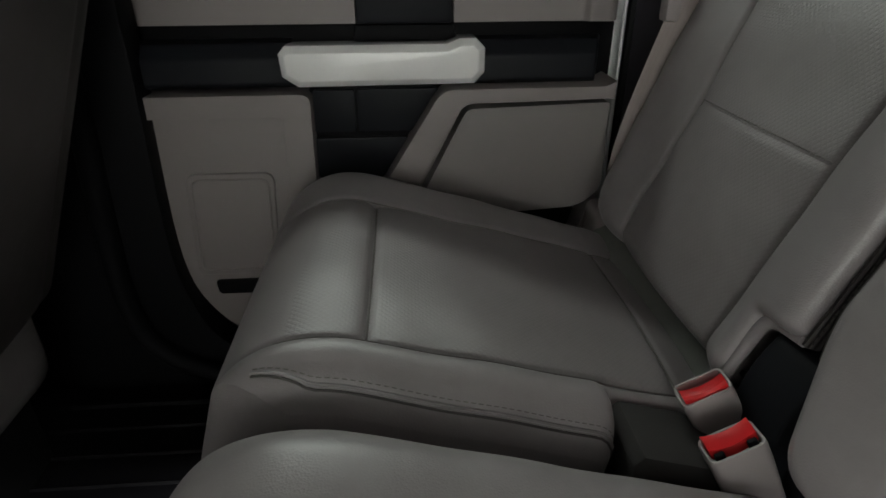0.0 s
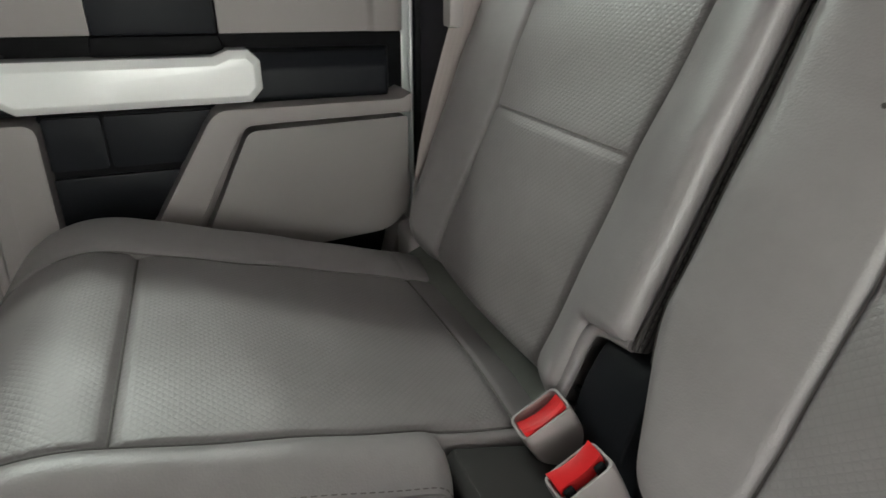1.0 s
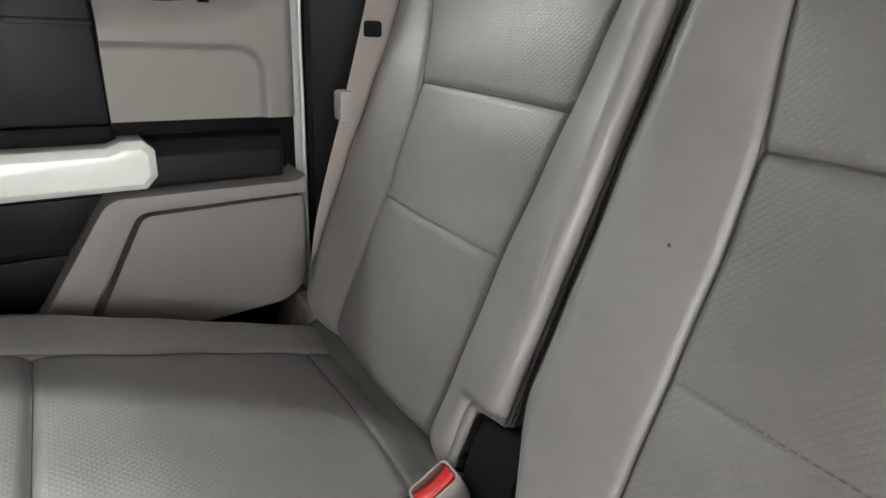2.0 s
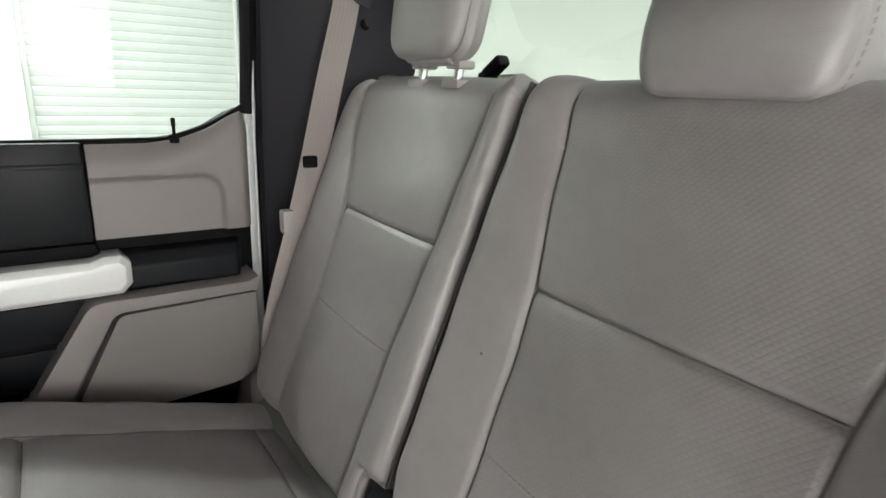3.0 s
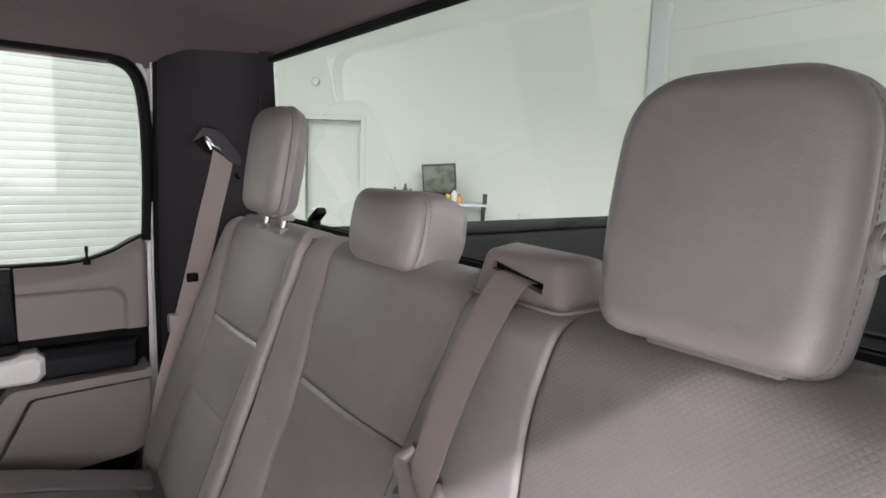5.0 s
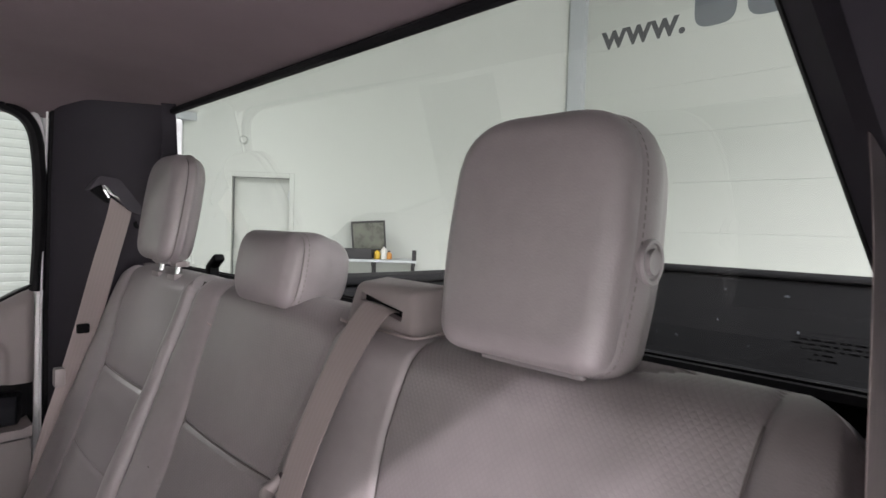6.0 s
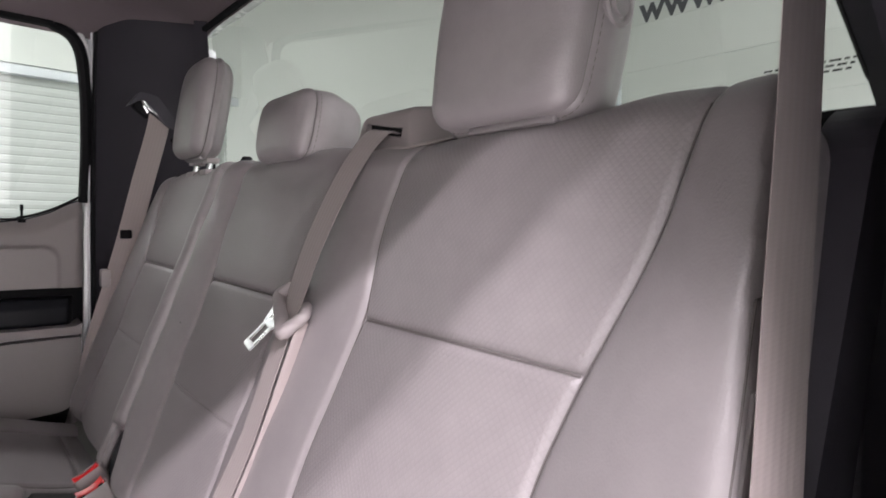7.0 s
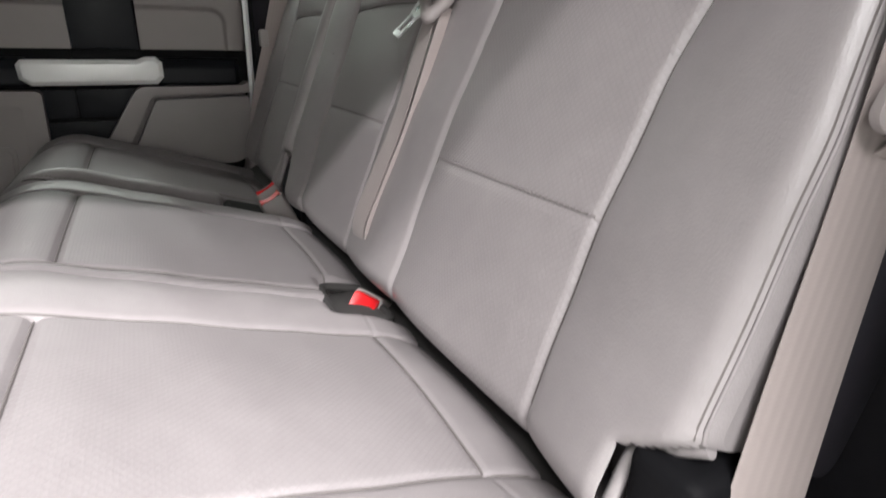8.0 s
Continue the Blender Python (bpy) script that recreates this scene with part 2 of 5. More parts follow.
def prism(poly, a, b, axis="y", bevel=0.004, seg=2):
    """A flat outline thickened between a and b along an axis; poly is (x, z) for y, (y, z) for x, (x, y) for z."""
    bm = bmesh.new()

    def at(p, t):
        return {"y": (p[0], t, p[1]), "x": (t, p[0], p[1]), "z": (p[0], p[1], t)}[axis]
    lo = [bm.verts.new(at(p, a)) for p in poly]
    hi = [bm.verts.new(at(p, b)) for p in poly]
    n = len(poly)
    bm.faces.new(lo)
    bm.faces.new(hi[::-1])
    for i in range(n):
        bm.faces.new((lo[i], hi[i], hi[(i + 1) % n], lo[(i + 1) % n]))
    bmesh.ops.recalc_face_normals(bm, faces=bm.faces[:])
    if bevel:
        bmesh.ops.bevel(bm, geom=bm.edges[:], offset=bevel, segments=seg, profile=0.6, affect="EDGES", clamp_overlap=True)
    return bm


def rounded(poly, r, n=5):
    """An outline with its corners rounded by r (one value, or one a corner)."""
    out = []
    k = len(poly)
    for i, p in enumerate(poly):
        rad = r[i] if isinstance(r, (list, tuple)) else r
        p, q, s = Vector(p), Vector(poly[i - 1]), Vector(poly[(i + 1) % k])
        if rad <= 0:
            out.append(tuple(p))
            continue
        u, v = (q - p), (s - p)
        d = min(rad, u.length * 0.48, v.length * 0.48)
        a, c = p + u.normalized() * d, p + v.normalized() * d
        for j in range(n + 1):
            t = j / n
            w = a.lerp(p, t).lerp(p.lerp(c, t), t)
            out.append(tuple(w))
    return out


def smooth_path(pts, n=8):
    """Catmull-Rom through points of any size."""
    pts = [np.array(p, float) for p in pts]
    out = []
    for i in range(len(pts) - 1):
        p0, p1, p2, p3 = pts[max(i - 1, 0)], pts[i], pts[i + 1], pts[min(i + 2, len(pts) - 1)]
        for j in range(n):
            t = j / n
            out.append(0.5 * ((2 * p1) + (p2 - p0) * t + (2 * p0 - 5 * p1 + 4 * p2 - p3) * t * t + (3 * p1 - p0 - 3 * p2 + p3) * t ** 3))
    out.append(pts[-1])
    return out


def tube(pts, r, seg=8, closed=False, bm=None):
    """A round bar through points."""
    bm = bm or bmesh.new()
    pts = [Vector(p) for p in pts]
    n = len(pts)
    rings, up = [], None
    for i, p in enumerate(pts):
        a = pts[i - 1] if (i or closed) else p
        b = pts[(i + 1) % n] if (i < n - 1 or closed) else p
        d = (b - a).normalized()
        if up is None:
            up = Vector((0, 0, 1)) if abs(d.z) < 0.9 else Vector((1, 0, 0))
        side = d.cross(up).normalized()
        up = side.cross(d).normalized()
        rad = r[i] if isinstance(r, (list, tuple)) else r
        rings.append([bm.verts.new(p + rad * (math.cos(t) * side + math.sin(t) * up)) for t in (2 * math.pi * j / seg for j in range(seg))])
    for i in range(n if closed else n - 1):
        ra, rb = rings[i], rings[(i + 1) % n]
        for j in range(seg):
            bm.faces.new((ra[j], ra[(j + 1) % seg], rb[(j + 1) % seg], rb[j]))
    if not closed:
        bm.faces.new(rings[0][::-1])
        bm.faces.new(rings[-1])
    return bm


def dashes(pts, r, run=0.004, gap=0.0025):
    """A row of short stitches along a path."""
    bm = bmesh.new()
    pts = [Vector(p) for p in pts]
    acc, start, pos = 0.0, None, 0.0
    length = [0.0]
    for a, b in zip(pts, pts[1:]):
        length.append(length[-1] + (b - a).length)

    def at(s):
        for i in range(len(pts) - 1):
            if length[i + 1] >= s:
                d = length[i + 1] - length[i]
                return pts[i].lerp(pts[i + 1], (s - length[i]) / d if d else 0)
        return pts[-1]
    while pos + run < length[-1]:
        tube([at(pos), at(pos + run * 0.5), at(pos + run)], r, 4, bm=bm)
        pos += run + gap
    return bm


def ribbon(name, rows, mat, parent, thick=0.0014, label=""):
    """A strap through rows of (centre, across, width); uv x runs across, y along in metres."""
    bm = bmesh.new()
    uvl = bm.loops.layers.uv.new("UVMap")
    path = smooth_path([(*c, *a, w) for c, a, w in rows], 10)
    across = 9
    front, back, dist = [], [], [0.0]
    for i, q in enumerate(path):
        c, a, w = Vector(q[:3]), Vector(q[3:6]).normalized(), q[6]
        d = Vector(path[min(i + 1, len(path) - 1)][:3]) - Vector(path[max(i - 1, 0)][:3])
        nrm = a.cross(d).normalized()
        if i:
            dist.append(dist[-1] + (c - Vector(path[i - 1][:3])).length)
        front.append([bm.verts.new(c + a * w * (j / (across - 1) - 0.5) + nrm * thick * (0.5 if 0 < j < across - 1 else 0.2)) for j in range(across)])
        back.append([bm.verts.new(c + a * w * (j / (across - 1) - 0.5) - nrm * thick * (0.5 if 0 < j < across - 1 else 0.2)) for j in range(across)])
    for i in range(len(path) - 1):
        for grid, flip in ((front, False), (back, True)):
            for j in range(across - 1):
                idx = ((i, j), (i, j + 1), (i + 1, j + 1), (i + 1, j))
                f = bm.faces.new([grid[r][c] for r, c in (idx[::-1] if flip else idx)])
                for lp, (r, c) in zip(f.loops, idx[::-1] if flip else idx):
                    lp[uvl].uv = (c / (across - 1), dist[r])
        for j in (0, across - 1):
            f = bm.faces.new((front[i][j], front[i + 1][j], back[i + 1][j], back[i][j]))
            for lp, r in zip(f.loops, (i, i + 1, i + 1, i)):
                lp[uvl].uv = (j / (across - 1), dist[r])
    bmesh.ops.recalc_face_normals(bm, faces=bm.faces[:])
    return part(name, bm, mat, parent, label)


def lathe(profile, m, seg=24):
    """Turns (radius, height) pairs about local z, placed by m."""
    bm = bmesh.new()
    rings = [[bm.verts.new((r * math.cos(2 * math.pi * j / seg), r * math.sin(2 * math.pi * j / seg), z)) for j in range(seg)] for r, z in profile]
    for a, b in zip(rings, rings[1:]):
        for j in range(seg):
            bm.faces.new((a[j], a[(j + 1) % seg], b[(j + 1) % seg], b[j]))
    bm.faces.new(rings[0][::-1])
    bm.faces.new(rings[-1])
    bmesh.ops.transform(bm, matrix=m, verts=bm.verts)
    return bm


def carve(bm, cutter):
    """Cuts one closed shape out of another."""
    obs = []
    for b in (bm, cutter):
        me = bpy.data.meshes.new("cut")
        b.to_mesh(me)
        b.free()
        obs.append(new("cut", me))
    mod = obs[0].modifiers.new("cut", "BOOLEAN")
    mod.object, mod.operation, mod.solver = obs[1], "DIFFERENCE", "EXACT"
    me = bpy.data.meshes.new_from_object(obs[0].evaluated_get(bpy.context.evaluated_depsgraph_get()))
    out = bmesh.new()
    out.from_mesh(me)
    bpy.data.meshes.remove(me)
    for ob in obs:
        bpy.data.objects.remove(ob)
    return out


def lettering(name, body, size, m, mat, parent, extrude=0.002, label=""):
    cu = bpy.data.curves.new(name, "FONT")
    cu.body, cu.size, cu.extrude, cu.offset = body, size, extrude, size * 0.022
    cu.materials.append(mat)
    tmp = new(name, cu)
    me = bpy.data.meshes.new_from_object(tmp.evaluated_get(bpy.context.evaluated_depsgraph_get()))
    bpy.data.objects.remove(tmp)
    bm = bmesh.new()
    bm.from_mesh(me)
    bpy.data.meshes.remove(me)
    bmesh.ops.transform(bm, matrix=m, verts=bm.verts)
    return part(name, bm, mat, parent, label, smooth=False)


# ---- the cab ----
MID = 0.2            # middle plane of the cab
FLOOR = 0.25         # cab floor
LEAN_K = 0.38        # run of the seat backs for one of rise
UP_N = math.sqrt(1 + LEAN_K ** 2)
BACK_Z0 = 0.591
BACK_H = 0.578
BACK_M = Matrix(((0, LEAN_K / UP_N, 1 / UP_N, 0.3520), (1, 0, 0, 0), (0, 1 / UP_N, -LEAN_K / UP_N, BACK_Z0), (0, 0, 0, 1)))
SLOPE = -0.307
SL_N = math.sqrt(1 + SLOPE ** 2)
CUSH_M = Matrix(((0, 1 / SL_N, SLOPE / SL_N, -0.075), (1, 0, 0, 0), (0, SLOPE / SL_N, -1 / SL_N, 0.6944), (0, 0, 0, 1)))


def back_h(z):
    return (z - BACK_Z0) * UP_N


def cush_h(x):
    return (x + 0.075) * SL_N


def roll(e, r):
    e = np.clip(e, 0, r)
    return r - np.sqrt(np.maximum(r * r - (r - e) ** 2, 0))


def groove(d, a, w):
    return -a * np.exp(-(d / w) ** 2)


def knots(v, pairs):
    """Smooth curve through (position, value) pairs."""
    p = sorted(pairs)
    xs = np.linspace(p[0][0], p[-1][0], 160)
    ys = np.interp(xs, [a for a, _ in p], [b for _, b in p])
    k = np.hanning(23)
    k /= k.sum()
    pad_y = np.concatenate([np.full(11, ys[0]), ys, np.full(11, ys[-1])])
    return np.interp(v, xs, np.convolve(pad_y, k, "valid"))


def pad(m, h0, h1, breaks, depth, region, sizes, thick, drop=None, nh=180, ny=150):
    """An upholstered pad: a dense sheet over (across, along) raised by depth(), split into panels by region(), with sides and a back.
    breaks(h) gives the places across from edge to edge, seams between, that columns of the sheet follow.
    Returns a mesh for each panel key; key 0 also carries the sides."""
    t = np.linspace(0, 1, nh)
    hh = h0 + (h1 - h0) * (0.8 * t + 0.2 * (1 - np.cos(np.pi * t)) / 2)
    br = [np.broadcast_to(b, hh.shape) for b in breaks(hh)]
    wide = [max(float((b - a).mean()), 0.004) for a, b in zip(br, br[1:])]
    cols = []
    for k, (a, b) in enumerate(zip(br, br[1:])):
        n = max(6, int(ny * wide[k] / sum(wide)))
        t = np.arange(n) / n
        f = 0.6 * t + 0.4 * (1 - np.cos(np.pi * t)) / 2
        cols.append(a[:, None] + (b - a)[:, None] * f[None, :])
    yy = np.concatenate(cols + [br[-1][:, None]], 1)
    ny = yy.shape[1]
    gh = np.repeat(hh[:, None], ny, 1)
    d = depth(yy, gh)
    verts = np.stack([yy, gh, -d], -1).reshape(-1, 3)
    idx = np.arange(nh * ny).reshape(nh, ny)
    quads = np.stack([idx[:-1, :-1], idx[1:, :-1], idx[1:, 1:], idx[:-1, 1:]], -1).reshape(-1, 4)
    cy, ch = verts[quads, 0].mean(1), verts[quads, 1].mean(1)
    key = region(cy, ch)
    keep = np.ones(len(quads), bool) if drop is None else ~drop(cy, ch)
    ring = np.concatenate([idx[0, :], idx[1:, -1], idx[-1, -2::-1], idx[-2:0:-1, 0]])
    out = {}
    for k in range(sizes):
        q = quads[(key == k) & keep]
        used, inv = np.unique(q, return_inverse=True)
        v, f = [tuple(p) for p in verts[used]], [tuple(r) for r in inv.reshape(-1, 4)]
        if k == 0:
            n0 = len(v)
            v += [tuple(verts[i]) for i in ring] + [(verts[i][0], verts[i][1], thick) for i in ring]
            n = len(ring)
            cut = np.zeros(n, bool) if drop is None else drop(verts[ring, 0], verts[ring, 1])
            f += [(n0 + i, n0 + (i + 1) % n, n0 + n + (i + 1) % n, n0 + n + i) for i in range(n) if not (cut[i] and cut[(i + 1) % n])]
            f.append(tuple(range(n0 + n, n0 + 2 * n))[::-1])
        me = bpy.data.meshes.new("panel")
        me.from_pydata([tuple(m @ Vector(p)) for p in v], [], f)
        # local copy keeps the weave's axes along the panel
        me.transform(m.inverted())
        me.polygons.foreach_set("use_smooth", [True] * len(me.polygons))
        out[k] = me
    return out


def panel(name, me, mat, m, parent, label=""):
    me.name = name
    me.materials.append(mat)
    ob = new(name, me)
    ob.parent = parent
    ob.matrix_parent_inverse = parent.matrix_world.inverted()
    ob.matrix_basis = m
    if label:
        ob["label"] = label
    bpy.context.view_layer.update()
    return ob


def on_pad(m, depth, pts, lift=0.0):
    """World points on a pad's skin over (across, along) pairs."""
    y, h = np.array([p[0] for p in pts], float), np.array([p[1] for p in pts], float)
    d = depth(y, h)
    return [m @ Vector((a, b, -(c + lift))) for a, b, c in zip(y, h, d)]


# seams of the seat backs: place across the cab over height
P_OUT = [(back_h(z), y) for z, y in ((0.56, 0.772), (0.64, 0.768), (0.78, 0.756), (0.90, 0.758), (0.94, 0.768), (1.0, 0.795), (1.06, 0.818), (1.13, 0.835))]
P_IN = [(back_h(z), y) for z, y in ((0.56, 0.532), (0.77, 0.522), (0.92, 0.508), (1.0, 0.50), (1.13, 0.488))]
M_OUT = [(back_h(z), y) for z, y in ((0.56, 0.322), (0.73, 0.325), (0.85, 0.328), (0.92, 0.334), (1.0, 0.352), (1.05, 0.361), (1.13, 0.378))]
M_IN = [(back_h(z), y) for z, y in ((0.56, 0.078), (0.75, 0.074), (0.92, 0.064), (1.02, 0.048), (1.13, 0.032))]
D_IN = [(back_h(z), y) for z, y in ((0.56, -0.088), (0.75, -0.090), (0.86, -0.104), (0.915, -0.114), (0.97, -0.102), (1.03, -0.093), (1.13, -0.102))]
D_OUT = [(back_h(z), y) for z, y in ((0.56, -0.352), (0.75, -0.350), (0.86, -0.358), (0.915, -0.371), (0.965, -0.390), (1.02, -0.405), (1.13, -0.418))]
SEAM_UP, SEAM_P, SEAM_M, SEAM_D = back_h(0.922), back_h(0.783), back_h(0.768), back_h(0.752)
RC = 0.055


def corner_inset(h, rc=RC):
    e = np.clip(h - (BACK_H - rc), 0, rc)
    return rc - np.sqrt(np.maximum(rc * rc - e * e, 0))


def puff(y, h, a, b, low):
    """Quilted centre panel between seams a and b: full between the cross seams."""
    w = np.clip((y - a) / (b - a), 0, 1)
    inside = (y > a) & (y < b)
    d = 0.0085 * np.sin(np.pi * w) ** 0.8
    d += np.where(inside, groove(h - SEAM_UP, 0.0042, 0.0034) + groove(h - SEAM_UP, 0.0016, 0.020), 0)
    d += np.where(inside, groove(h - low, 0.0013, 0.0040), 0)
    return np.where(inside, d, 0)


def rise(y, seam, edge, amount):
    """Side bolster: swells from its seam towards the outer edge."""
    w = (y - seam) / (edge - seam)
    return np.where((w > 0) & (w < 1.2), amount * np.sin(np.pi / 2 * np.clip(w, 0, 1)) ** 0.9, 0)


def bolster(y, a, b, amount):
    w = np.clip((y - a) / (b - a), 0, 1)
    return np.where((y > a) & (y < b), amount * np.sin(np.pi * w) ** 0.75, 0)


def soft_waves(y, h, s):
    return 0.0011 * np.sin(23 * y + 9 * h + s) * np.sin(17 * h - 6 * y + 2 * s) + 0.0006 * np.sin(61 * h + 13 * y + s)


def notch_edge(y):
    """Top of the cut-out at the inner foot."""
    return 0.086 - 0.16 * (y - 0.4375)


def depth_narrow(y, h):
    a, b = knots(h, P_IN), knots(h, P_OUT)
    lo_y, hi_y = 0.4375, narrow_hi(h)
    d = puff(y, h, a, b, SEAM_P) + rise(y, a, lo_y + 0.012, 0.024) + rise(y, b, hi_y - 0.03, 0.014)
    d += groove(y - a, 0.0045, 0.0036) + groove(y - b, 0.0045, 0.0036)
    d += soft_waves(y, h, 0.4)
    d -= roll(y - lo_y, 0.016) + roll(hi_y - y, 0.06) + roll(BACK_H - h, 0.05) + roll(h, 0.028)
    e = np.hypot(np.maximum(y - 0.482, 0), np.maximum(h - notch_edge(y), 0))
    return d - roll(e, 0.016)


def wide_lo(h):
    return -0.490 + 0.020 * np.clip((h - 0.25) / 0.3, 0, 1)


def wide_hi(h):
    return 0.427 - 0.045 * np.clip((0.13 - h) / 0.13, 0, 1) ** 1.4


def foot_edge(y):
    """Top of the cut-out at the bench's outer foot."""
    return 0.056 + 0.62 * (-0.446 - y)


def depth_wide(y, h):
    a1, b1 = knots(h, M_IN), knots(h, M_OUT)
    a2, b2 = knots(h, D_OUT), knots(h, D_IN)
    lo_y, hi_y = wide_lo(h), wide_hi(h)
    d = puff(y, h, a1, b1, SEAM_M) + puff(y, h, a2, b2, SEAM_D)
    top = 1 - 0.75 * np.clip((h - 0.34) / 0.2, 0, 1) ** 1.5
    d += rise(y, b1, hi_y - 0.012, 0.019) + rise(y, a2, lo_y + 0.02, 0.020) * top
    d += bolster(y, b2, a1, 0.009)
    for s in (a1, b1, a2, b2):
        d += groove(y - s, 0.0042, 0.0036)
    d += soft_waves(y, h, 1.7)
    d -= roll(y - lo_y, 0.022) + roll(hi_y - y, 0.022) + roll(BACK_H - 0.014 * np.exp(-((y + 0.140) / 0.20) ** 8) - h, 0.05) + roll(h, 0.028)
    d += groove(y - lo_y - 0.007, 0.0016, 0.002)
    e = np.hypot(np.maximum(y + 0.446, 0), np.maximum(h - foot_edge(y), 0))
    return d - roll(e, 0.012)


def narrow_hi(h):
    """Outer edge of the single backrest: a wide shoulder and a rounded foot."""
    foot = np.clip(0.075 - h, 0, 0.075)
    return 0.902 - corner_inset(h, 0.085) - 0.9 * (0.075 - np.sqrt(np.maximum(0.075 ** 2 - foot * foot, 0)))


def breaks_narrow(h):
    lo, a, b = 0.4375 + corner_inset(h), knots(h, P_IN), knots(h, P_OUT)
    hi = narrow_hi(h)
    return lo, np.maximum(0.482, lo + 0.2 * np.abs(a - lo)), np.maximum(a, lo + 0.03), np.minimum(b, hi - 0.02), hi


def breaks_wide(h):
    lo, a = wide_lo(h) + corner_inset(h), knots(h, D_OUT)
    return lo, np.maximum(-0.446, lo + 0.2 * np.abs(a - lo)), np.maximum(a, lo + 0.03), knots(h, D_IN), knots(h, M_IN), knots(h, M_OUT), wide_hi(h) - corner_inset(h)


def region_back(pairs):
    def region(y, h):
        k = np.zeros(len(y), int)
        for i, (a, b, low) in enumerate(pairs):
            inside = (y > knots(h, a)) & (y < knots(h, b))
            k = np.where(inside & (h > SEAM_UP), 1 + 3 * i, k)
            k = np.where(inside & (h <= SEAM_UP) & (h > low), 2 + 3 * i, k)
            k = np.where(inside & (h <= low), 3 + 3 * i, k)
        return k
    return region


def seat_back(parent, depth, pairs, breaks, drop, ny, label):
    mesh = pad(BACK_M, 0.0, BACK_H, breaks, depth, region_back(pairs),
               1 + 3 * len(pairs), 0.065, drop, 190, ny)
    body = panel("backrest", mesh[0], LEATHER, BACK_M, parent, label)
    for i, (a, b, low) in enumerate(pairs):
        for j, nm in ((1, "upper_panel"), (2, "centre_panel"), (3, "lower_panel")):
            ob = new(nm, mesh[j + 3 * i])
            mesh[j + 3 * i].name = nm
            mesh[j + 3 * i].materials.append(WEAVE)
            ob.parent = body
            ob["label"] = "embossed grey leather centre panel"
        hs = np.linspace(0.03, BACK_H - 0.03, 70)
        for c in (a, b):
            part("seam", tube(on_pad(BACK_M, depth, list(zip(knots(hs, c), hs)), 0.0006), 0.0010, 5), SEAM, body)
        ys = np.linspace(knots(low, a) + 0.004, knots(low, b) - 0.004, 60)
        part("stitching", dashes(on_pad(BACK_M, depth, [(q, low + 0.004) for q in ys], 0.0004), 0.0008), THREAD, body)
        ys = np.linspace(knots(SEAM_UP, a) + 0.004, knots(SEAM_UP, b) - 0.004, 60)
        part("seam", tube(on_pad(BACK_M, depth, [(q, SEAM_UP) for q in ys], 0.0012), 0.0012, 5), SEAM, body)
    return body


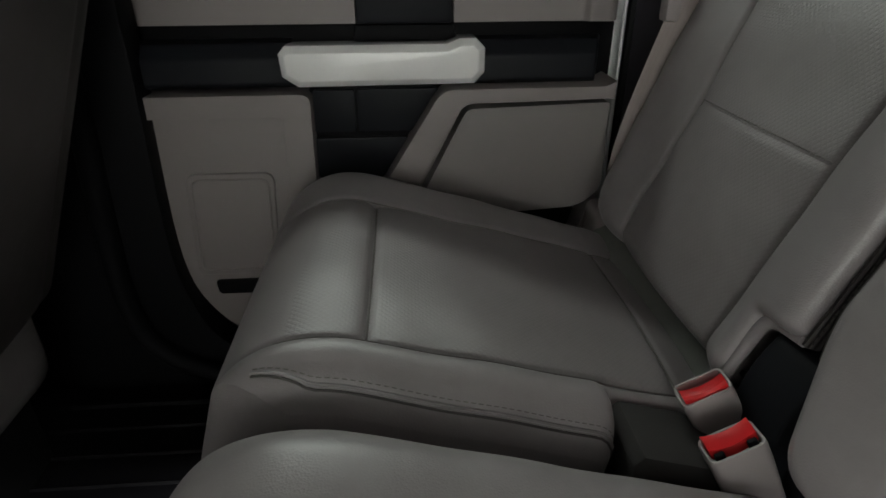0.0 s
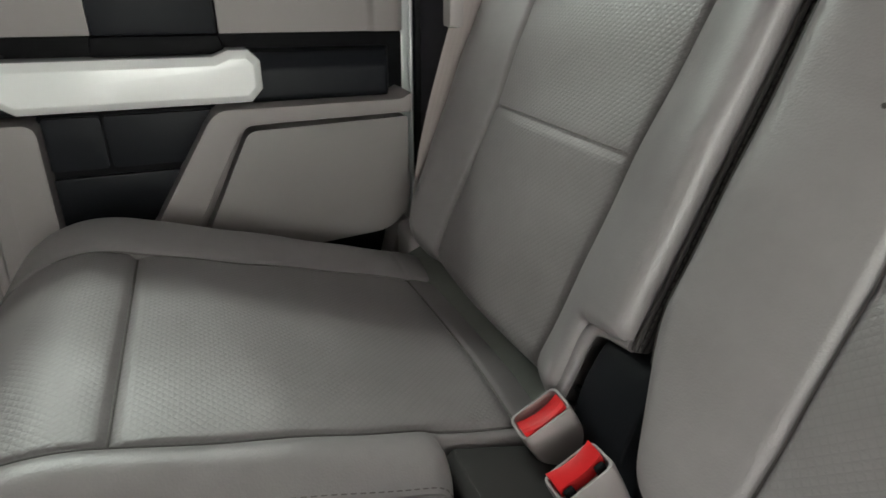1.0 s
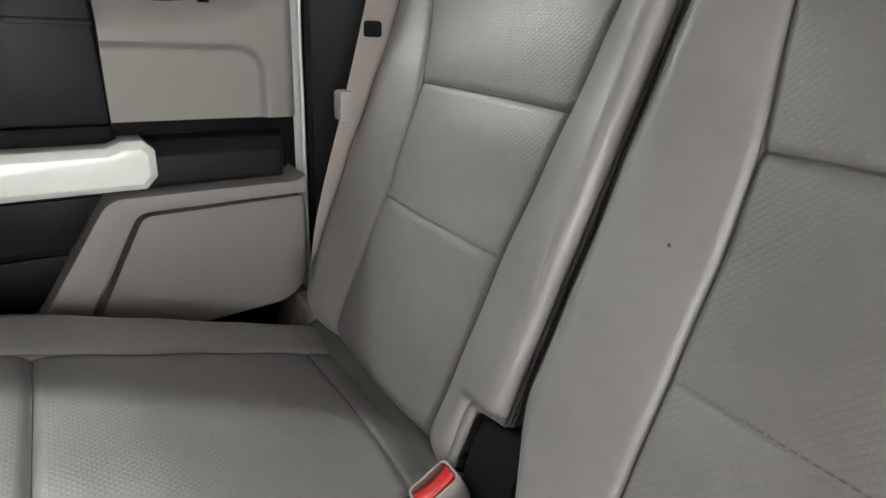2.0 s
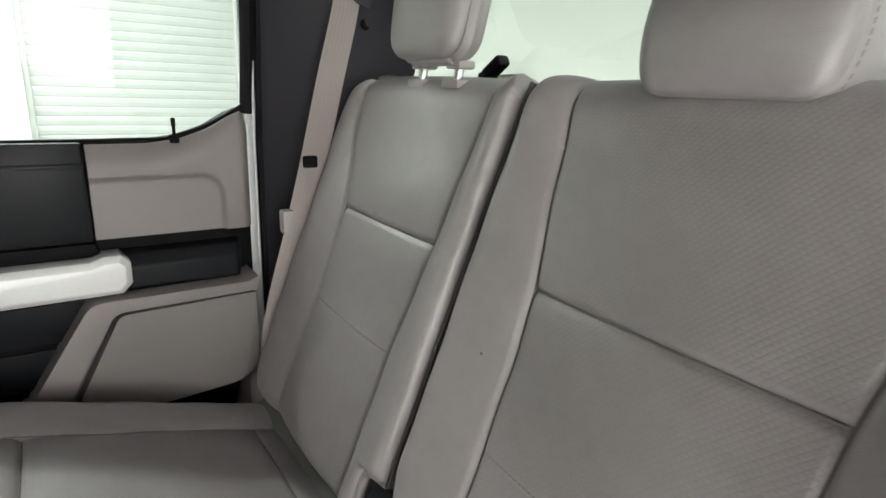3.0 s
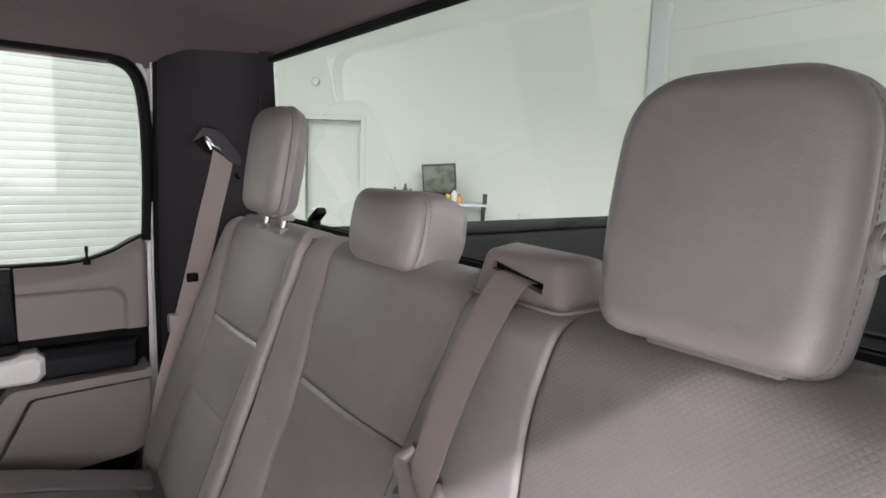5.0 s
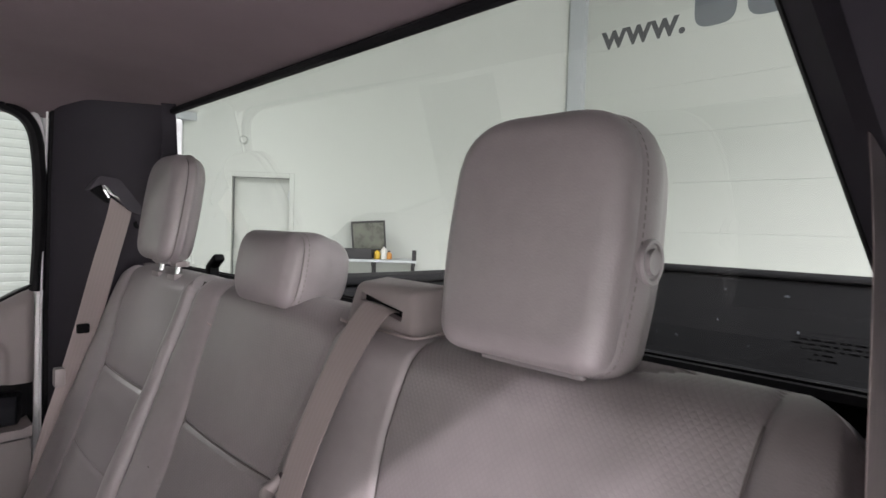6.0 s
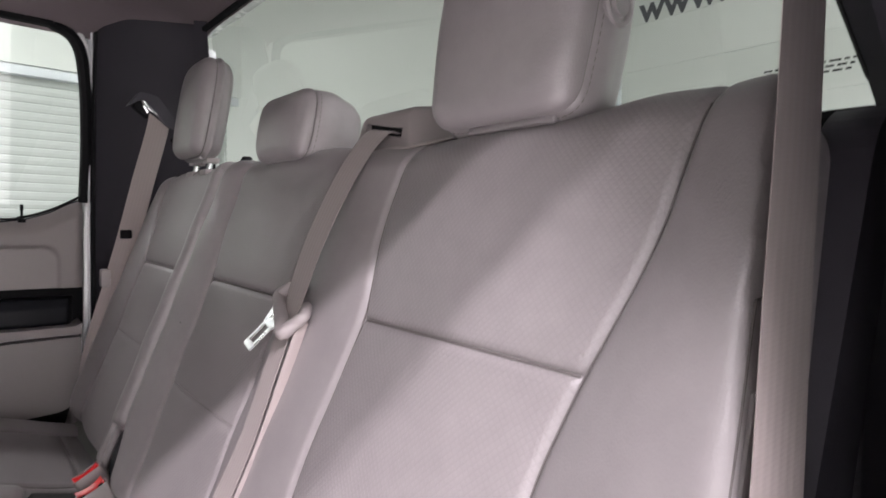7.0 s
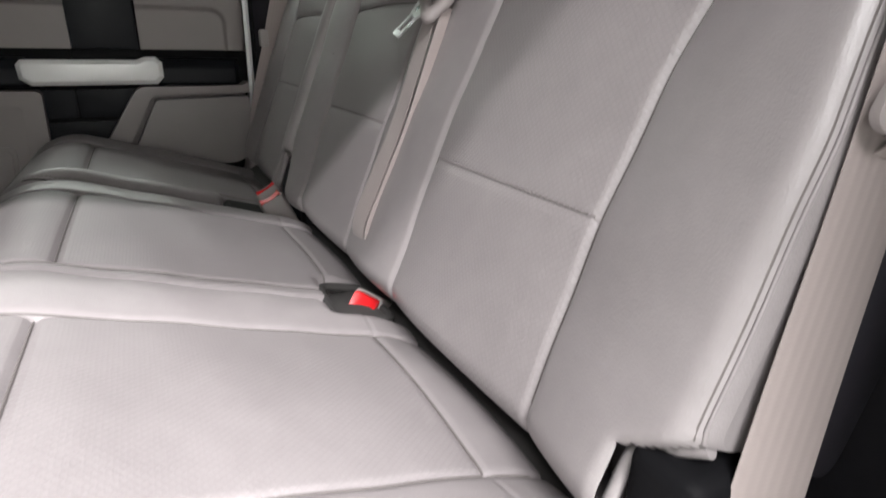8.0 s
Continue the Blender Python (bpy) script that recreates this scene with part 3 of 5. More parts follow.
def pads_cushion(parent, lo_y, hi_y, a_y, b_y, notch, label, seed, plump=0.0, lo_r=0.045, hi_r=0.045, lo_swell=0.008):
    """A seat cushion between lo_y and hi_y with a centre panel between a_y and b_y."""
    f, r = cush_h(0.037), cush_h(0.322)
    length = cush_h(0.412)

    def sides(h):
        spread = 0.012 * np.clip((h - f) / (r - f), 0, 1)
        return a_y + spread, b_y + spread * 0.5

    def depth(y, h):
        a, b = sides(h)
        inside = (y > a) & (y < b)
        w = np.clip((y - a) / (b - a), 0, 1)
        d = plump + np.where(inside, 0.005 * np.sin(np.pi * w) ** 0.85, 0)
        d += np.where(inside, groove(h - f, 0.0045, 0.0042) + groove(h - f, 0.003, 0.02), 0)
        d += np.where(inside | (h > r), groove(h - r, 0.0022, 0.0042), 0)
        d += bolster(y, lo_y - 0.02, a, lo_swell) + bolster(y, b, hi_y + 0.02, 0.006)
        d += groove(y - a, 0.0026, 0.0038) + groove(y - b, 0.0026, 0.0038)
        d -= 0.02 * np.clip((h - r) / (length - r), 0, 1) ** 2
        d += soft_waves(y, h, seed)
        d -= roll(y - lo_y, lo_r) + roll(hi_y - y, hi_r) + roll(length - h, 0.045)
        e = np.clip(h, 0, 0.11)
        d -= 0.11 - np.sqrt(np.maximum(0.11 ** 2 - (0.11 - e) ** 2, 0))
        if notch:
            ny_, nh_, side = notch
            out = (y - ny_) * side
            q = np.hypot(np.maximum(out, 0), np.maximum(nh_ - h, 0))
            d -= 1.0 * roll(q, 0.022)
            fall = np.clip((0.004 - q) / 0.004, 0, 1) * np.clip(np.minimum(-out / 0.010, (h - nh_) / 0.016) + 0.2, 0, 1)
            d -= 0.075 * fall * fall * (3 - 2 * fall)
        return d

    def region(y, h):
        a, b = sides(h)
        inside = (y > a) & (y < b)
        k = np.zeros(len(y), int)
        k = np.where(inside & (h <= f) & (h > 0.05), 1, k)
        k = np.where(inside & (h > f) & (h <= r), 2, k)
        return k
    def inset(h):
        e = np.clip(0.07 - h, 0, 0.07)
        return 0.07 - np.sqrt(np.maximum(0.07 ** 2 - e * e, 0))

    def breaks(h):
        a, b = sides(h)
        lo, hi = lo_y + inset(h), hi_y - inset(h)
        if notch and notch[2] < 0:
            return lo, np.maximum(a, lo + 0.002), b, np.minimum(notch[0], hi - 0.002), hi
        if notch:
            cut = np.maximum(notch[0], lo + 0.002)
            return (lo, cut, np.maximum(a, cut + 0.002), b, hi) if notch[0] < a_y else (lo, np.maximum(a, lo + 0.002), cut, b, hi)
        return lo, np.maximum(a, lo + 0.002), b, hi
    mesh = pad(CUSH_M, 0.0, length, breaks, depth, region, 3, 0.20, None, 200, 170)
    body = panel("cushion", mesh[0], LEATHER, CUSH_M, parent, label)
    for k, nm in ((1, "front_panel"), (2, "centre_panel")):
        ob = new(nm, mesh[k])
        mesh[k].name = nm
        mesh[k].materials.append(WEAVE)
        ob.parent = body
        ob["label"] = "embossed grey leather centre panel"
    hs = np.linspace(0.045, length - 0.05, 60)
    sa, sb = sides(hs)
    for s in (sa, sb):
        part("seam", tube(on_pad(CUSH_M, depth, list(zip(s, hs)), 0.0010), 0.0010, 5), SEAM, body)
    for hq in (f, r):
        ya, yb = sides(np.array([hq]))
        ys = np.linspace(ya[0] + 0.003, yb[0] - 0.003, 50)
        part("seam", tube(on_pad(CUSH_M, depth, [(q, hq) for q in ys], 0.0010), 0.0010, 5), SEAM, body)
    # side piping with its double stitch
    hs2 = np.linspace(0.035, length - 0.13, 50)
    for edge, way in ((lo_y, 1), (hi_y, -1)):
        if notch and notch[2] > 0 and notch[0] < a_y and way > 0:
            off = np.interp(hs2, (0.035, 0.08), (0.012, 0.0)) * way
            line = edge + way * 0.0065 + off
            part("piping", tube(on_pad(CUSH_M, depth, list(zip(line, hs2)), 0.0004), 0.0017, 6), LEATHER, body)
            part("seam", tube(on_pad(CUSH_M, depth, list(zip(line - way * 0.0020, hs2)), 0.0004), 0.0013, 5), PIPING, body)
            part("stitching", dashes(on_pad(CUSH_M, depth, list(zip(line + way * 0.0030, hs2)), 0.0002), 0.0006), SEAM, body)
    return body


def headrest(parent, name, x, y, z, w, h, t, legs, top_r, low_r, lift, button, label, leg_span=0.058, taper=0.006, soft=0.026, rear=0.030):
    """Padded headrest; x, y, z is the middle of the front face's lower edge; legs of the length lift below it.
    A domed face with soft edges, a sunk seam, a full gusset and a rounded rear."""
    k = 0.16
    n = math.sqrt(1 + k * k)
    m = Matrix(((0, k / n, 1 / n, x), (1, 0, 0, y), (0, 1 / n, -k / n, z), (0, 0, 0, 1)))
    half = w / 2

    def outline(e):
        a, b = half - taper - e, half - e
        loop = rounded([(-a, e), (a, e), (b, h * 0.42), (b - 0.005, h - e), (-b + 0.005, h - e), (-b, h * 0.42)],
                       [max(low_r - e, 0.004), max(low_r - e, 0.004), 0.05, max(top_r - e, 0.004), max(top_r - e, 0.004), 0.05], 10)
        out = []
        for i, p in enumerate(loop):
            q = loop[(i + 1) % len(loop)]
            out.append(p)
            if i % 11 == 10:
                out += [(p[0] + (q[0] - p[0]) * j / 9, p[1] + (q[1] - p[1]) * j / 9) for j in range(1, 9)]
        return out
    loops = []
    core = outline(soft)
    cy = h * 0.5

    def dome(u, v):
        a, b = u / (half - soft * 0.6), v / (h / 2 - soft * 0.6)
        return -0.010 * max(0, 1 - a * a) * max(0, 1 - b * b)
    for sc in (0.03, 0.14, 0.25, 0.36, 0.47, 0.58, 0.69, 0.79, 0.88, 0.95):
        loops.append([(p[0] * sc, cy + (p[1] - cy) * sc, dome(p[0] * sc, (p[1] - cy) * sc)) for p in core])
    for i in range(9):
        a = math.pi / 2 * i / 8
        e = soft * (1 - math.sin(a))
        loops.append([(p[0], p[1], soft * (1 - math.cos(a)) * 0.95 + dome(p[0], p[1] - cy)) for p in outline(e)])
    d0 = soft * 0.95
    for e, d in ((0.0012, d0 + 0.0012), (0.0030, d0 + 0.0026), (0.0012, d0 + 0.0042), (-0.0002, d0 + 0.0075)):
        loops.append([(p[0], p[1], d) for p in outline(e)])
    d1, d2 = d0 + 0.0075, t - rear
    for i in range(1, 7):
        u = i / 6
        loops.append([(p[0], p[1], d1 + (d2 - d1) * u) for p in outline(-0.0035 * math.sin(math.pi * u))])
    for i in range(1, 8):
        a = math.pi / 2 * i / 7
        loops.append([(p[0], p[1], d2 + rear * math.sin(a)) for p in outline(rear * (1 - math.cos(a)))])
    last = outline(rear)
    for sc in (0.85, 0.5, 0.04):
        loops.append([(p[0] * sc, cy + (p[1] - cy) * sc, t + 0.003 * (1 - sc)) for p in last])
    bm = bmesh.new()
    vr = [[bm.verts.new(m @ Vector(p)) for p in lp] for lp in loops]
    nb = len(core)
    for a, b in zip(vr, vr[1:]):
        for i in range(nb):
            bm.faces.new((a[i], a[(i + 1) % nb], b[(i + 1) % nb], b[i]))
    bm.faces.new(vr[0][::-1])
    bm.faces.new(vr[-1])
    bmesh.ops.recalc_face_normals(bm, faces=bm.faces[:])
    head = part(name, bm, LEATHER, parent, label)
    # seam sunk round the face, stitched on the gusset side
    part("seam", tube([m @ Vector((p[0], p[1], d0 + 0.0026)) for p in outline(0.0026)], 0.0011, 5, closed=True), SEAM, head)
    loop = outline(-0.0003)
    part("stitching", dashes([m @ Vector((p[0], p[1], d0 + 0.0085)) for p in loop + loop[:1]], 0.0006, 0.0042, 0.0026), SEAM, head)
    for s in (-1, 1):
        lx = s * leg_span
        deep = max(0.048, t * 0.52)
        if legs:
            pts = [m @ Vector((lx, -lift - 0.03, deep)), m @ Vector((lx, 0.012, deep))]
            part("post", tube(pts, 0.0060, 12), CHROME, head, "chrome headrest post")
            c = m @ Vector((lx, 0, deep))
            part("post_clip", rbox((c.x - 0.013, c.y - 0.015, c.z - 0.0065), (c.x + 0.013, c.y + 0.015, c.z + 0.004), 0.003), BUCKLE_GREY, head, "grey plastic clip")
        c = m @ Vector((lx, -lift + 0.0005, deep))
        part("post_sleeve", rbox((c.x - 0.014, c.y - 0.019, c.z - 0.010), (c.x + 0.014, c.y + 0.019, c.z + 0.002), 0.004), BUCKLE_GREY, head, "grey plastic post sleeve")
    part("bottom_flap", rbox((-half + 0.034, -0.0045, d0 + 0.004), (half - 0.050, 0.006, t * 0.72), 0.0030, 3, m), LEATHER, head)
    if button:
        q = m @ pose(-half - 0.0008, h * 0.44, t * 0.50) @ pose(0, 0, 0, 0, -90, 0)
        ring = [(0.0185, -0.006), (0.0185, 0.0006), (0.0170, 0.0024), (0.0145, 0.0022), (0.0128, 0.0004), (0.0122, -0.002)]
        part("button_surround", lathe(ring, q, 32), LEATHER, head)
        knob = [(0.0105, -0.004), (0.0105, 0.0022), (0.0096, 0.0036), (0.0070, 0.0030), (0.0030, 0.0026)]
        part("release_button", lathe(knob, q, 28), LEATHER, head)
    return head


# setting of the cab
def cab_floor():
    bm = rbox((-1.35, -0.62, FLOOR - 0.06), (0.70, 1.02, FLOOR), 0.004)
    single("floor", bm, CARPET, "black carpeted cab floor", "floor", kind="structure")
    mat = thing("floor_mat", (-0.3, 0.6, FLOOR), "black ribbed floor mat on the carpet", "floor mat")
    part("sheet", prism(rounded([(-0.62, 0.30), (-0.16, 0.30), (-0.16, 0.88), (-0.62, 0.88)], 0.04), FLOOR + 0.002, FLOOR + 0.010, "z", 0.003), RUBBER, mat)
    edge = [(x, y, FLOOR + 0.011) for x, y in rounded([(-0.61, 0.31), (-0.17, 0.31), (-0.17, 0.87), (-0.61, 0.87)], 0.04)]
    part("rim", tube(edge, 0.006, 6, closed=True), RUBBER, mat)
    for i in range(9):
        y = 0.36 + 0.057 * i
        part("rib", tube([(-0.57, y, FLOOR + 0.010), (-0.21, y, FLOOR + 0.010)], 0.004, 5), RUBBER, mat)


def headliner():
    n, q = 40, 40
    bm = bmesh.new()
    xs = [-1.35 + (0.632 + 1.35) * i / n for i in range(n + 1)]
    ys = np.linspace(-0.56, 0.96, q + 1)
    grid = []
    for x in xs:
        row = []
        for y in ys:
            e = min(y + 0.56, 0.96 - y)
            z = 1.478 - 0.055 * (max(0, 0.2 - e) / 0.2) ** 2.2
            z -= 0.02 * (max(0, x - 0.40) / 0.23) ** 2 + 0.0025 * math.sin(5 * y + 2 * x) * math.sin(4 * x)
            row.append(bm.verts.new((x, y, z)))
        grid.append(row)
    for i in range(n):
        for j in range(q):
            bm.faces.new((grid[i][j], grid[i][j + 1], grid[i + 1][j + 1], grid[i + 1][j]))
    bmesh.ops.solidify(bm, geom=bm.faces[:], thickness=-0.012)
    single("ceiling", bm, HEADLINER, "mauve-grey cloth headliner under the roof", "ceiling", kind="structure")
    single("roof", rbox((-1.45, -0.60, 1.495), (0.70, 1.0, 1.545), 0.02, 3), BODY_WHITE, "white painted cab roof panel", "roof", kind="structure")


def pillar_y(x, z, side):
    """Inner face of the rear pillar: leans inward with height, more towards the rear window."""
    f = np.interp(x, (0.405, 0.43, 0.48, 0.60, 0.665), (0.81, 0.782, 0.750, 0.716, 0.694))
    lean = np.interp(x, (0.405, 0.50, 0.665), (0.12, 0.19, 0.27))
    return MID + side * (f - lean * max(0, z - 1.0) * (1 + 0.5 * max(0, z - 1.25)))


def rolled_edge(z):
    """Front edge of the pillar trim beside the open door."""
    return MID - np.interp(z, (0.8, 1.0, 1.09, 1.17, 1.277, 1.45), (0.790, 0.756, 0.734, 0.711, 0.678, 0.628))


def rear_pillar(side, name, label):
    zs = np.linspace(FLOOR, 1.462, 34)
    bm = bmesh.new()
    grid = []
    for z in zs:
        row = []
        if side < 0:
            e = rolled_edge(z)
            for x, f in ((0.352, 1.0), (0.366, 0.82), (0.386, 0.50), (0.402, 0.22), (0.413, 0.06), (0.420, 0.0), (0.428, 0.01)):
                row.append((x, e + (-0.655 - e) * f, z))
        for x in (0.420, 0.424, 0.43, 0.45, 0.48, 0.52, 0.56, 0.60, 0.635, 0.66):
            if side < 0 and x < 0.44:
                continue
            y = pillar_y(x, z, side)
            if side < 0:
                y = max(y - 0.022, rolled_edge(z) - 0.12 * (x - 0.42)) if x < 0.53 else y - 0.022
            row.append((x - 0.055 * max(0, z - 1.1) / 0.34 * (x > 0.62) * 0.9, y, z))
        if side < 0:
            up = max(0, z - 1.10)
            row[-1] = (0.662 - 0.17 * up, MID - 0.688 + 0.32 * up + 0.006, z)
            row[-2] = (0.638 - 0.17 * up, 0.5 * (row[-1][1] + row[-3][1]) + 0.002, z)
        grid.append([bm.verts.new(p) for p in row])
    for i in range(len(zs) - 1):
        for j in range(len(grid[0]) - 1):
            f = (grid[i][j], grid[i][j + 1], grid[i + 1][j + 1], grid[i + 1][j])
            bm.faces.new(f if side < 0 else f[::-1])
    bmesh.ops.solidify(bm, geom=bm.faces[:], thickness=0.012)
    bmesh.ops.recalc_face_normals(bm, faces=bm.faces[:])
    p = single(name, bm, PILLAR, label, "pillar trim", kind="structure")
    if side > 0:
        seal = [(0.4215, pillar_y(0.405, z, side) - side * 0.012, z) for z in np.linspace(FLOOR + 0.05, 1.44, 40)]
        single("door_seal", tube(seal, 0.0085, 8), RUBBER, "black rubber door seal along the jamb", "door seal", kind="structure")
        jamb = [(0.4095, pillar_y(0.405, z, side) - side * 0.012, z) for z in np.linspace(FLOOR + 0.02, 1.44, 30)]
        single("door_jamb", tube(jamb, 0.0022, 8), BODY_WHITE, "white painted edge of the door jamb", "door jamb", kind="structure")
    # outer skin behind the trim
    skin = rbox((0.40, MID + side * 0.83, -0.05), (0.72, MID + side * 0.86, 1.48), 0.01)
    single("wall_side", skin, BODY_WHITE, "white painted cab side behind the door", "wall", kind="structure")
    return p


def rear_wall():
    lo, hi = MID - 0.70, MID + 0.70
    single("wall_rear", rbox((0.69, lo - 0.1, FLOOR), (0.73, hi + 0.1, 1.085), 0.004), PILLAR, "dark trimmed rear wall of the cab", "wall", kind="structure")
    w = thing("window_1", (0.70, MID, 1.09), "wide rear window with a black edge", "window", kind="structure")

    def edge(s, z):
        x = 0.665 - 0.17 * (z - 1.10)
        return (x, MID + s * (0.688 - 0.32 * (z - 1.10)), z)
    ring = []
    for a, b in (((-1, 1.10), (1, 1.10)), ((1, 1.10), (1, 1.448)), ((1, 1.448), (-1, 1.448)), ((-1, 1.448), (-1, 1.10))):
        pa, pb = Vector(edge(*a)), Vector(edge(*b))
        ring += [pa.lerp(pb, i / 12) for i in range(12)]
    part("window_frame", tube(ring, 0.0075, 6, closed=True), RUBBER, w, "black rubber window seal")
    bm = bmesh.new()
    v = [bm.verts.new(Vector(edge(s, z)) + Vector((0.012, 0, 0))) for s, z in ((-1.02, 1.085), (1.02, 1.085), (1.02, 1.46), (-1.02, 1.46))]
    bm.faces.new(v)
    part("pane", bm, PANE, w, "clear glass", smooth=False)
    # black dotted band along the lower edge
    bm = rbox((0.672, lo, 1.075), (0.676, hi, 1.108), 0)
    part("edge_band", bm, RUBBER, w, "black printed band")
    # small printed marks on the glass
    rnd = random.Random(5)
    for zz, y0, n in ((1.142, -0.405, 8), (1.1385, -0.400, 10), (1.135, -0.406, 8), (1.131, -0.415, 2), (1.127, -0.41, 3)):
        y = y0
        for i in range(n):
            wd = 0.003 + rnd.random() * 0.005
            xx = 0.668 - 0.17 * (zz - 1.10)
            part("label_bar", rbox((xx, y - wd, zz - 0.0007), (xx + 0.0004, y, zz + 0.0007), 0), RUBBER, w, smooth=False)
            y -= wd + 0.002


def front_side():
    """Passenger pillar by the front seat, its sill, and the passenger front seat."""
    edge = smooth_path([(-0.292, 1.40), (-0.295, 0.90), (-0.298, 0.76), (-0.305, 0.53), (-0.290, 0.42), (-0.255, 0.345), (-0.18, 0.30), (0.0, 0.285), (0.42, 0.285)], 8)
    poly = [tuple(p) for p in edge] + [(0.42, FLOOR - 0.05), (-0.64, FLOOR - 0.05), (-0.64, 1.40)]
    single("pillar_middle", prism(poly, 0.93, 0.985, "y", 0.006), TRIM_DARK, "black plastic pillar and sill trim beside the floor", "pillar trim", kind="structure")
    ridge = smooth_path([(-0.372, 0.925, 1.2), (-0.380, 0.925, 0.75), (-0.388, 0.922, 0.60), (-0.392, 0.922, 0.45), (-0.372, 0.92, 0.36), (-0.31, 0.918, 0.300), (-0.22, 0.915, 0.268)], 8)
    single("sill_trim", tube(ridge, 0.018, 10), TRIM_DARK, "black plastic ridge along the pillar foot", "trim", kind="structure")
    single("wall_side", rbox((-1.4, 1.0, -0.05), (-0.36, 1.03, 0.98), 0.01), BODY_WHITE, "white painted cab side", "wall", kind="structure")


def front_seat(yc):
    s = thing("front_seat", (-0.55, yc - 0.025, FLOOR), "grey leather front seat seen from behind", "seat", "front seats")
    k = 0.42
    n = math.sqrt(1 + k * k)
    m = Matrix(((0, k / n, -1 / n, -0.435), (-1, 0, 0, yc), (0, 1 / n, k / n, 0.50), (0, 0, 0, 1)))

    def dep(y, h):
        d = 0.02 * np.cos(np.clip(y / 0.25, -1, 1) * np.pi / 2) + groove(np.abs(y) - 0.19, 0.004, 0.006)
        return d - roll(y + 0.255, 0.05) - roll(0.255 - y, 0.05) - roll(0.62 - h, 0.08) - roll(h, 0.05)
    mesh = pad(m, 0.0, 0.62, lambda h: (-0.255 + 0 * h, 0.255 + 0 * h), dep, lambda y, h: np.zeros(len(y), int), 1, 0.11, None, 60, 60)
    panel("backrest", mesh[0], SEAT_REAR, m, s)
    part("seat_base", rbox((-0.98, yc - 0.245, FLOOR + 0.12), (-0.46, yc + 0.245, 0.55), 0.05, 4), LEATHER, s)
    part("track", rbox((-0.95, yc - 0.185, FLOOR), (-0.48, yc + 0.185, FLOOR + 0.125), 0.01), BLACK_STEEL, s)


# ---- passenger door ----
def passenger_door():
    d = thing("door_1", (0.04, 1.0, 0.29), "closed rear door with grey and black trim and a pale pull handle", "door", kind="structure")
    top = [(-0.36, 1.0), (0.24, 1.003), (0.29, 1.010), (0.335, 1.026), (0.372, 1.048), (0.396, 1.058)]
    part("door_shell", prism([(-0.36, 0.27), (0.397, 0.27), *top[::-1]], 1.014, 1.06, "y", 0.004), TRIM_DARK, d)

    def upper(x0, x1, hole):
        """Upper trim: a pad sunk under a rounded shoulder that slopes up to the glass; hole(x, z) is above 0 in the pad."""
        nx, nz = 70, 44
        bm = bmesh.new()
        xs = np.linspace(x0, x1, nx)
        zt = np.interp(xs, [p[0] for p in top], [p[1] - 0.004 for p in top])
        k = np.hanning(9)
        zt = np.convolve(np.pad(zt, 4, "edge"), k / k.sum(), "valid")
        grid = []
        for x, z1 in zip(xs, zt):
            row = []
            for f in np.linspace(0, 1, nz):
                z = 0.849 + (z1 - 0.849) * f
                u = np.clip(hole(x, z) / 0.010 + 0.5, 0, 1)
                y = 0.986 + 0.010 * u * u * (3 - 2 * u)
                v = np.clip((z - (z1 - 0.040)) / 0.040, 0, 1)
                y += 0.022 * v ** 1.8
                w = np.clip((x - (x1 - 0.016)) / 0.016, 0, 1) if x1 > 0.2 else 0.0
                row.append(bm.verts.new((x, y + 0.014 * w * w, z)))
            grid.append(row)
        back = [[bm.verts.new((v.co.x, 1.0125 + 0.01 * (j > nz - 12), v.co.z)) for j, v in enumerate(row)] for row in grid]
        for i in range(nx - 1):
            for j in range(nz - 1):
                bm.faces.new((grid[i][j], grid[i + 1][j], grid[i + 1][j + 1], grid[i][j + 1]))
                bm.faces.new((back[i][j], back[i][j + 1], back[i + 1][j + 1], back[i + 1][j]))
            for j in (0, nz - 1):
                bm.faces.new((grid[i][j], back[i][j], back[i + 1][j], grid[i + 1][j]))
        for i in (0, nx - 1):
            for j in range(nz - 1):
                bm.faces.new((grid[i][j], grid[i][j + 1], back[i][j + 1], back[i][j]))
        bmesh.ops.recalc_face_normals(bm, faces=bm.faces[:])
        return bm

    def inset_pad(a, b, c, r):
        def f(x, z):
            if x > b - r and z > c - r:
                return r - math.hypot(x - (b - r), z - (c - r))
            return min(b - x, c - z, x - a)
        return f
    part("upper_trim", upper(0.152, 0.398, inset_pad(-1.0, 0.350, 0.945, 0.034)), TRIM_GREY, d, "grey plastic upper trim with a rounded shoulder")
    part("upper_trim", upper(-0.345, 0.008, inset_pad(-1.0, 1.0, 0.945, 0.004)), TRIM_GREY, d, "grey plastic upper trim with a rounded shoulder")
    part("trim_strip", prism([(0.010, 0.849), (0.149, 0.849), (0.146, 1.004), (0.007, 1.004)], 0.985, 1.004, "y", 0.004), TRIM_SLATE, d, "slate plastic upright strip")
    part("strip_ledge", prism([(0.9835, 0.966), (0.9840, 0.972), (1.003, 1.0015), (1.012, 1.0015), (1.012, 0.966)], 0.009, 0.148, "x", 0.0015), TRIM_SLATE, d, "slate plastic sloping ledge")
    part("belt_channel", prism([(-0.345, 0.752), (0.398, 0.752), (0.398, 0.848), (-0.345, 0.848)], 1.004, 1.018, "y", 0.003), TRIM_DARK, d, "black recessed band")
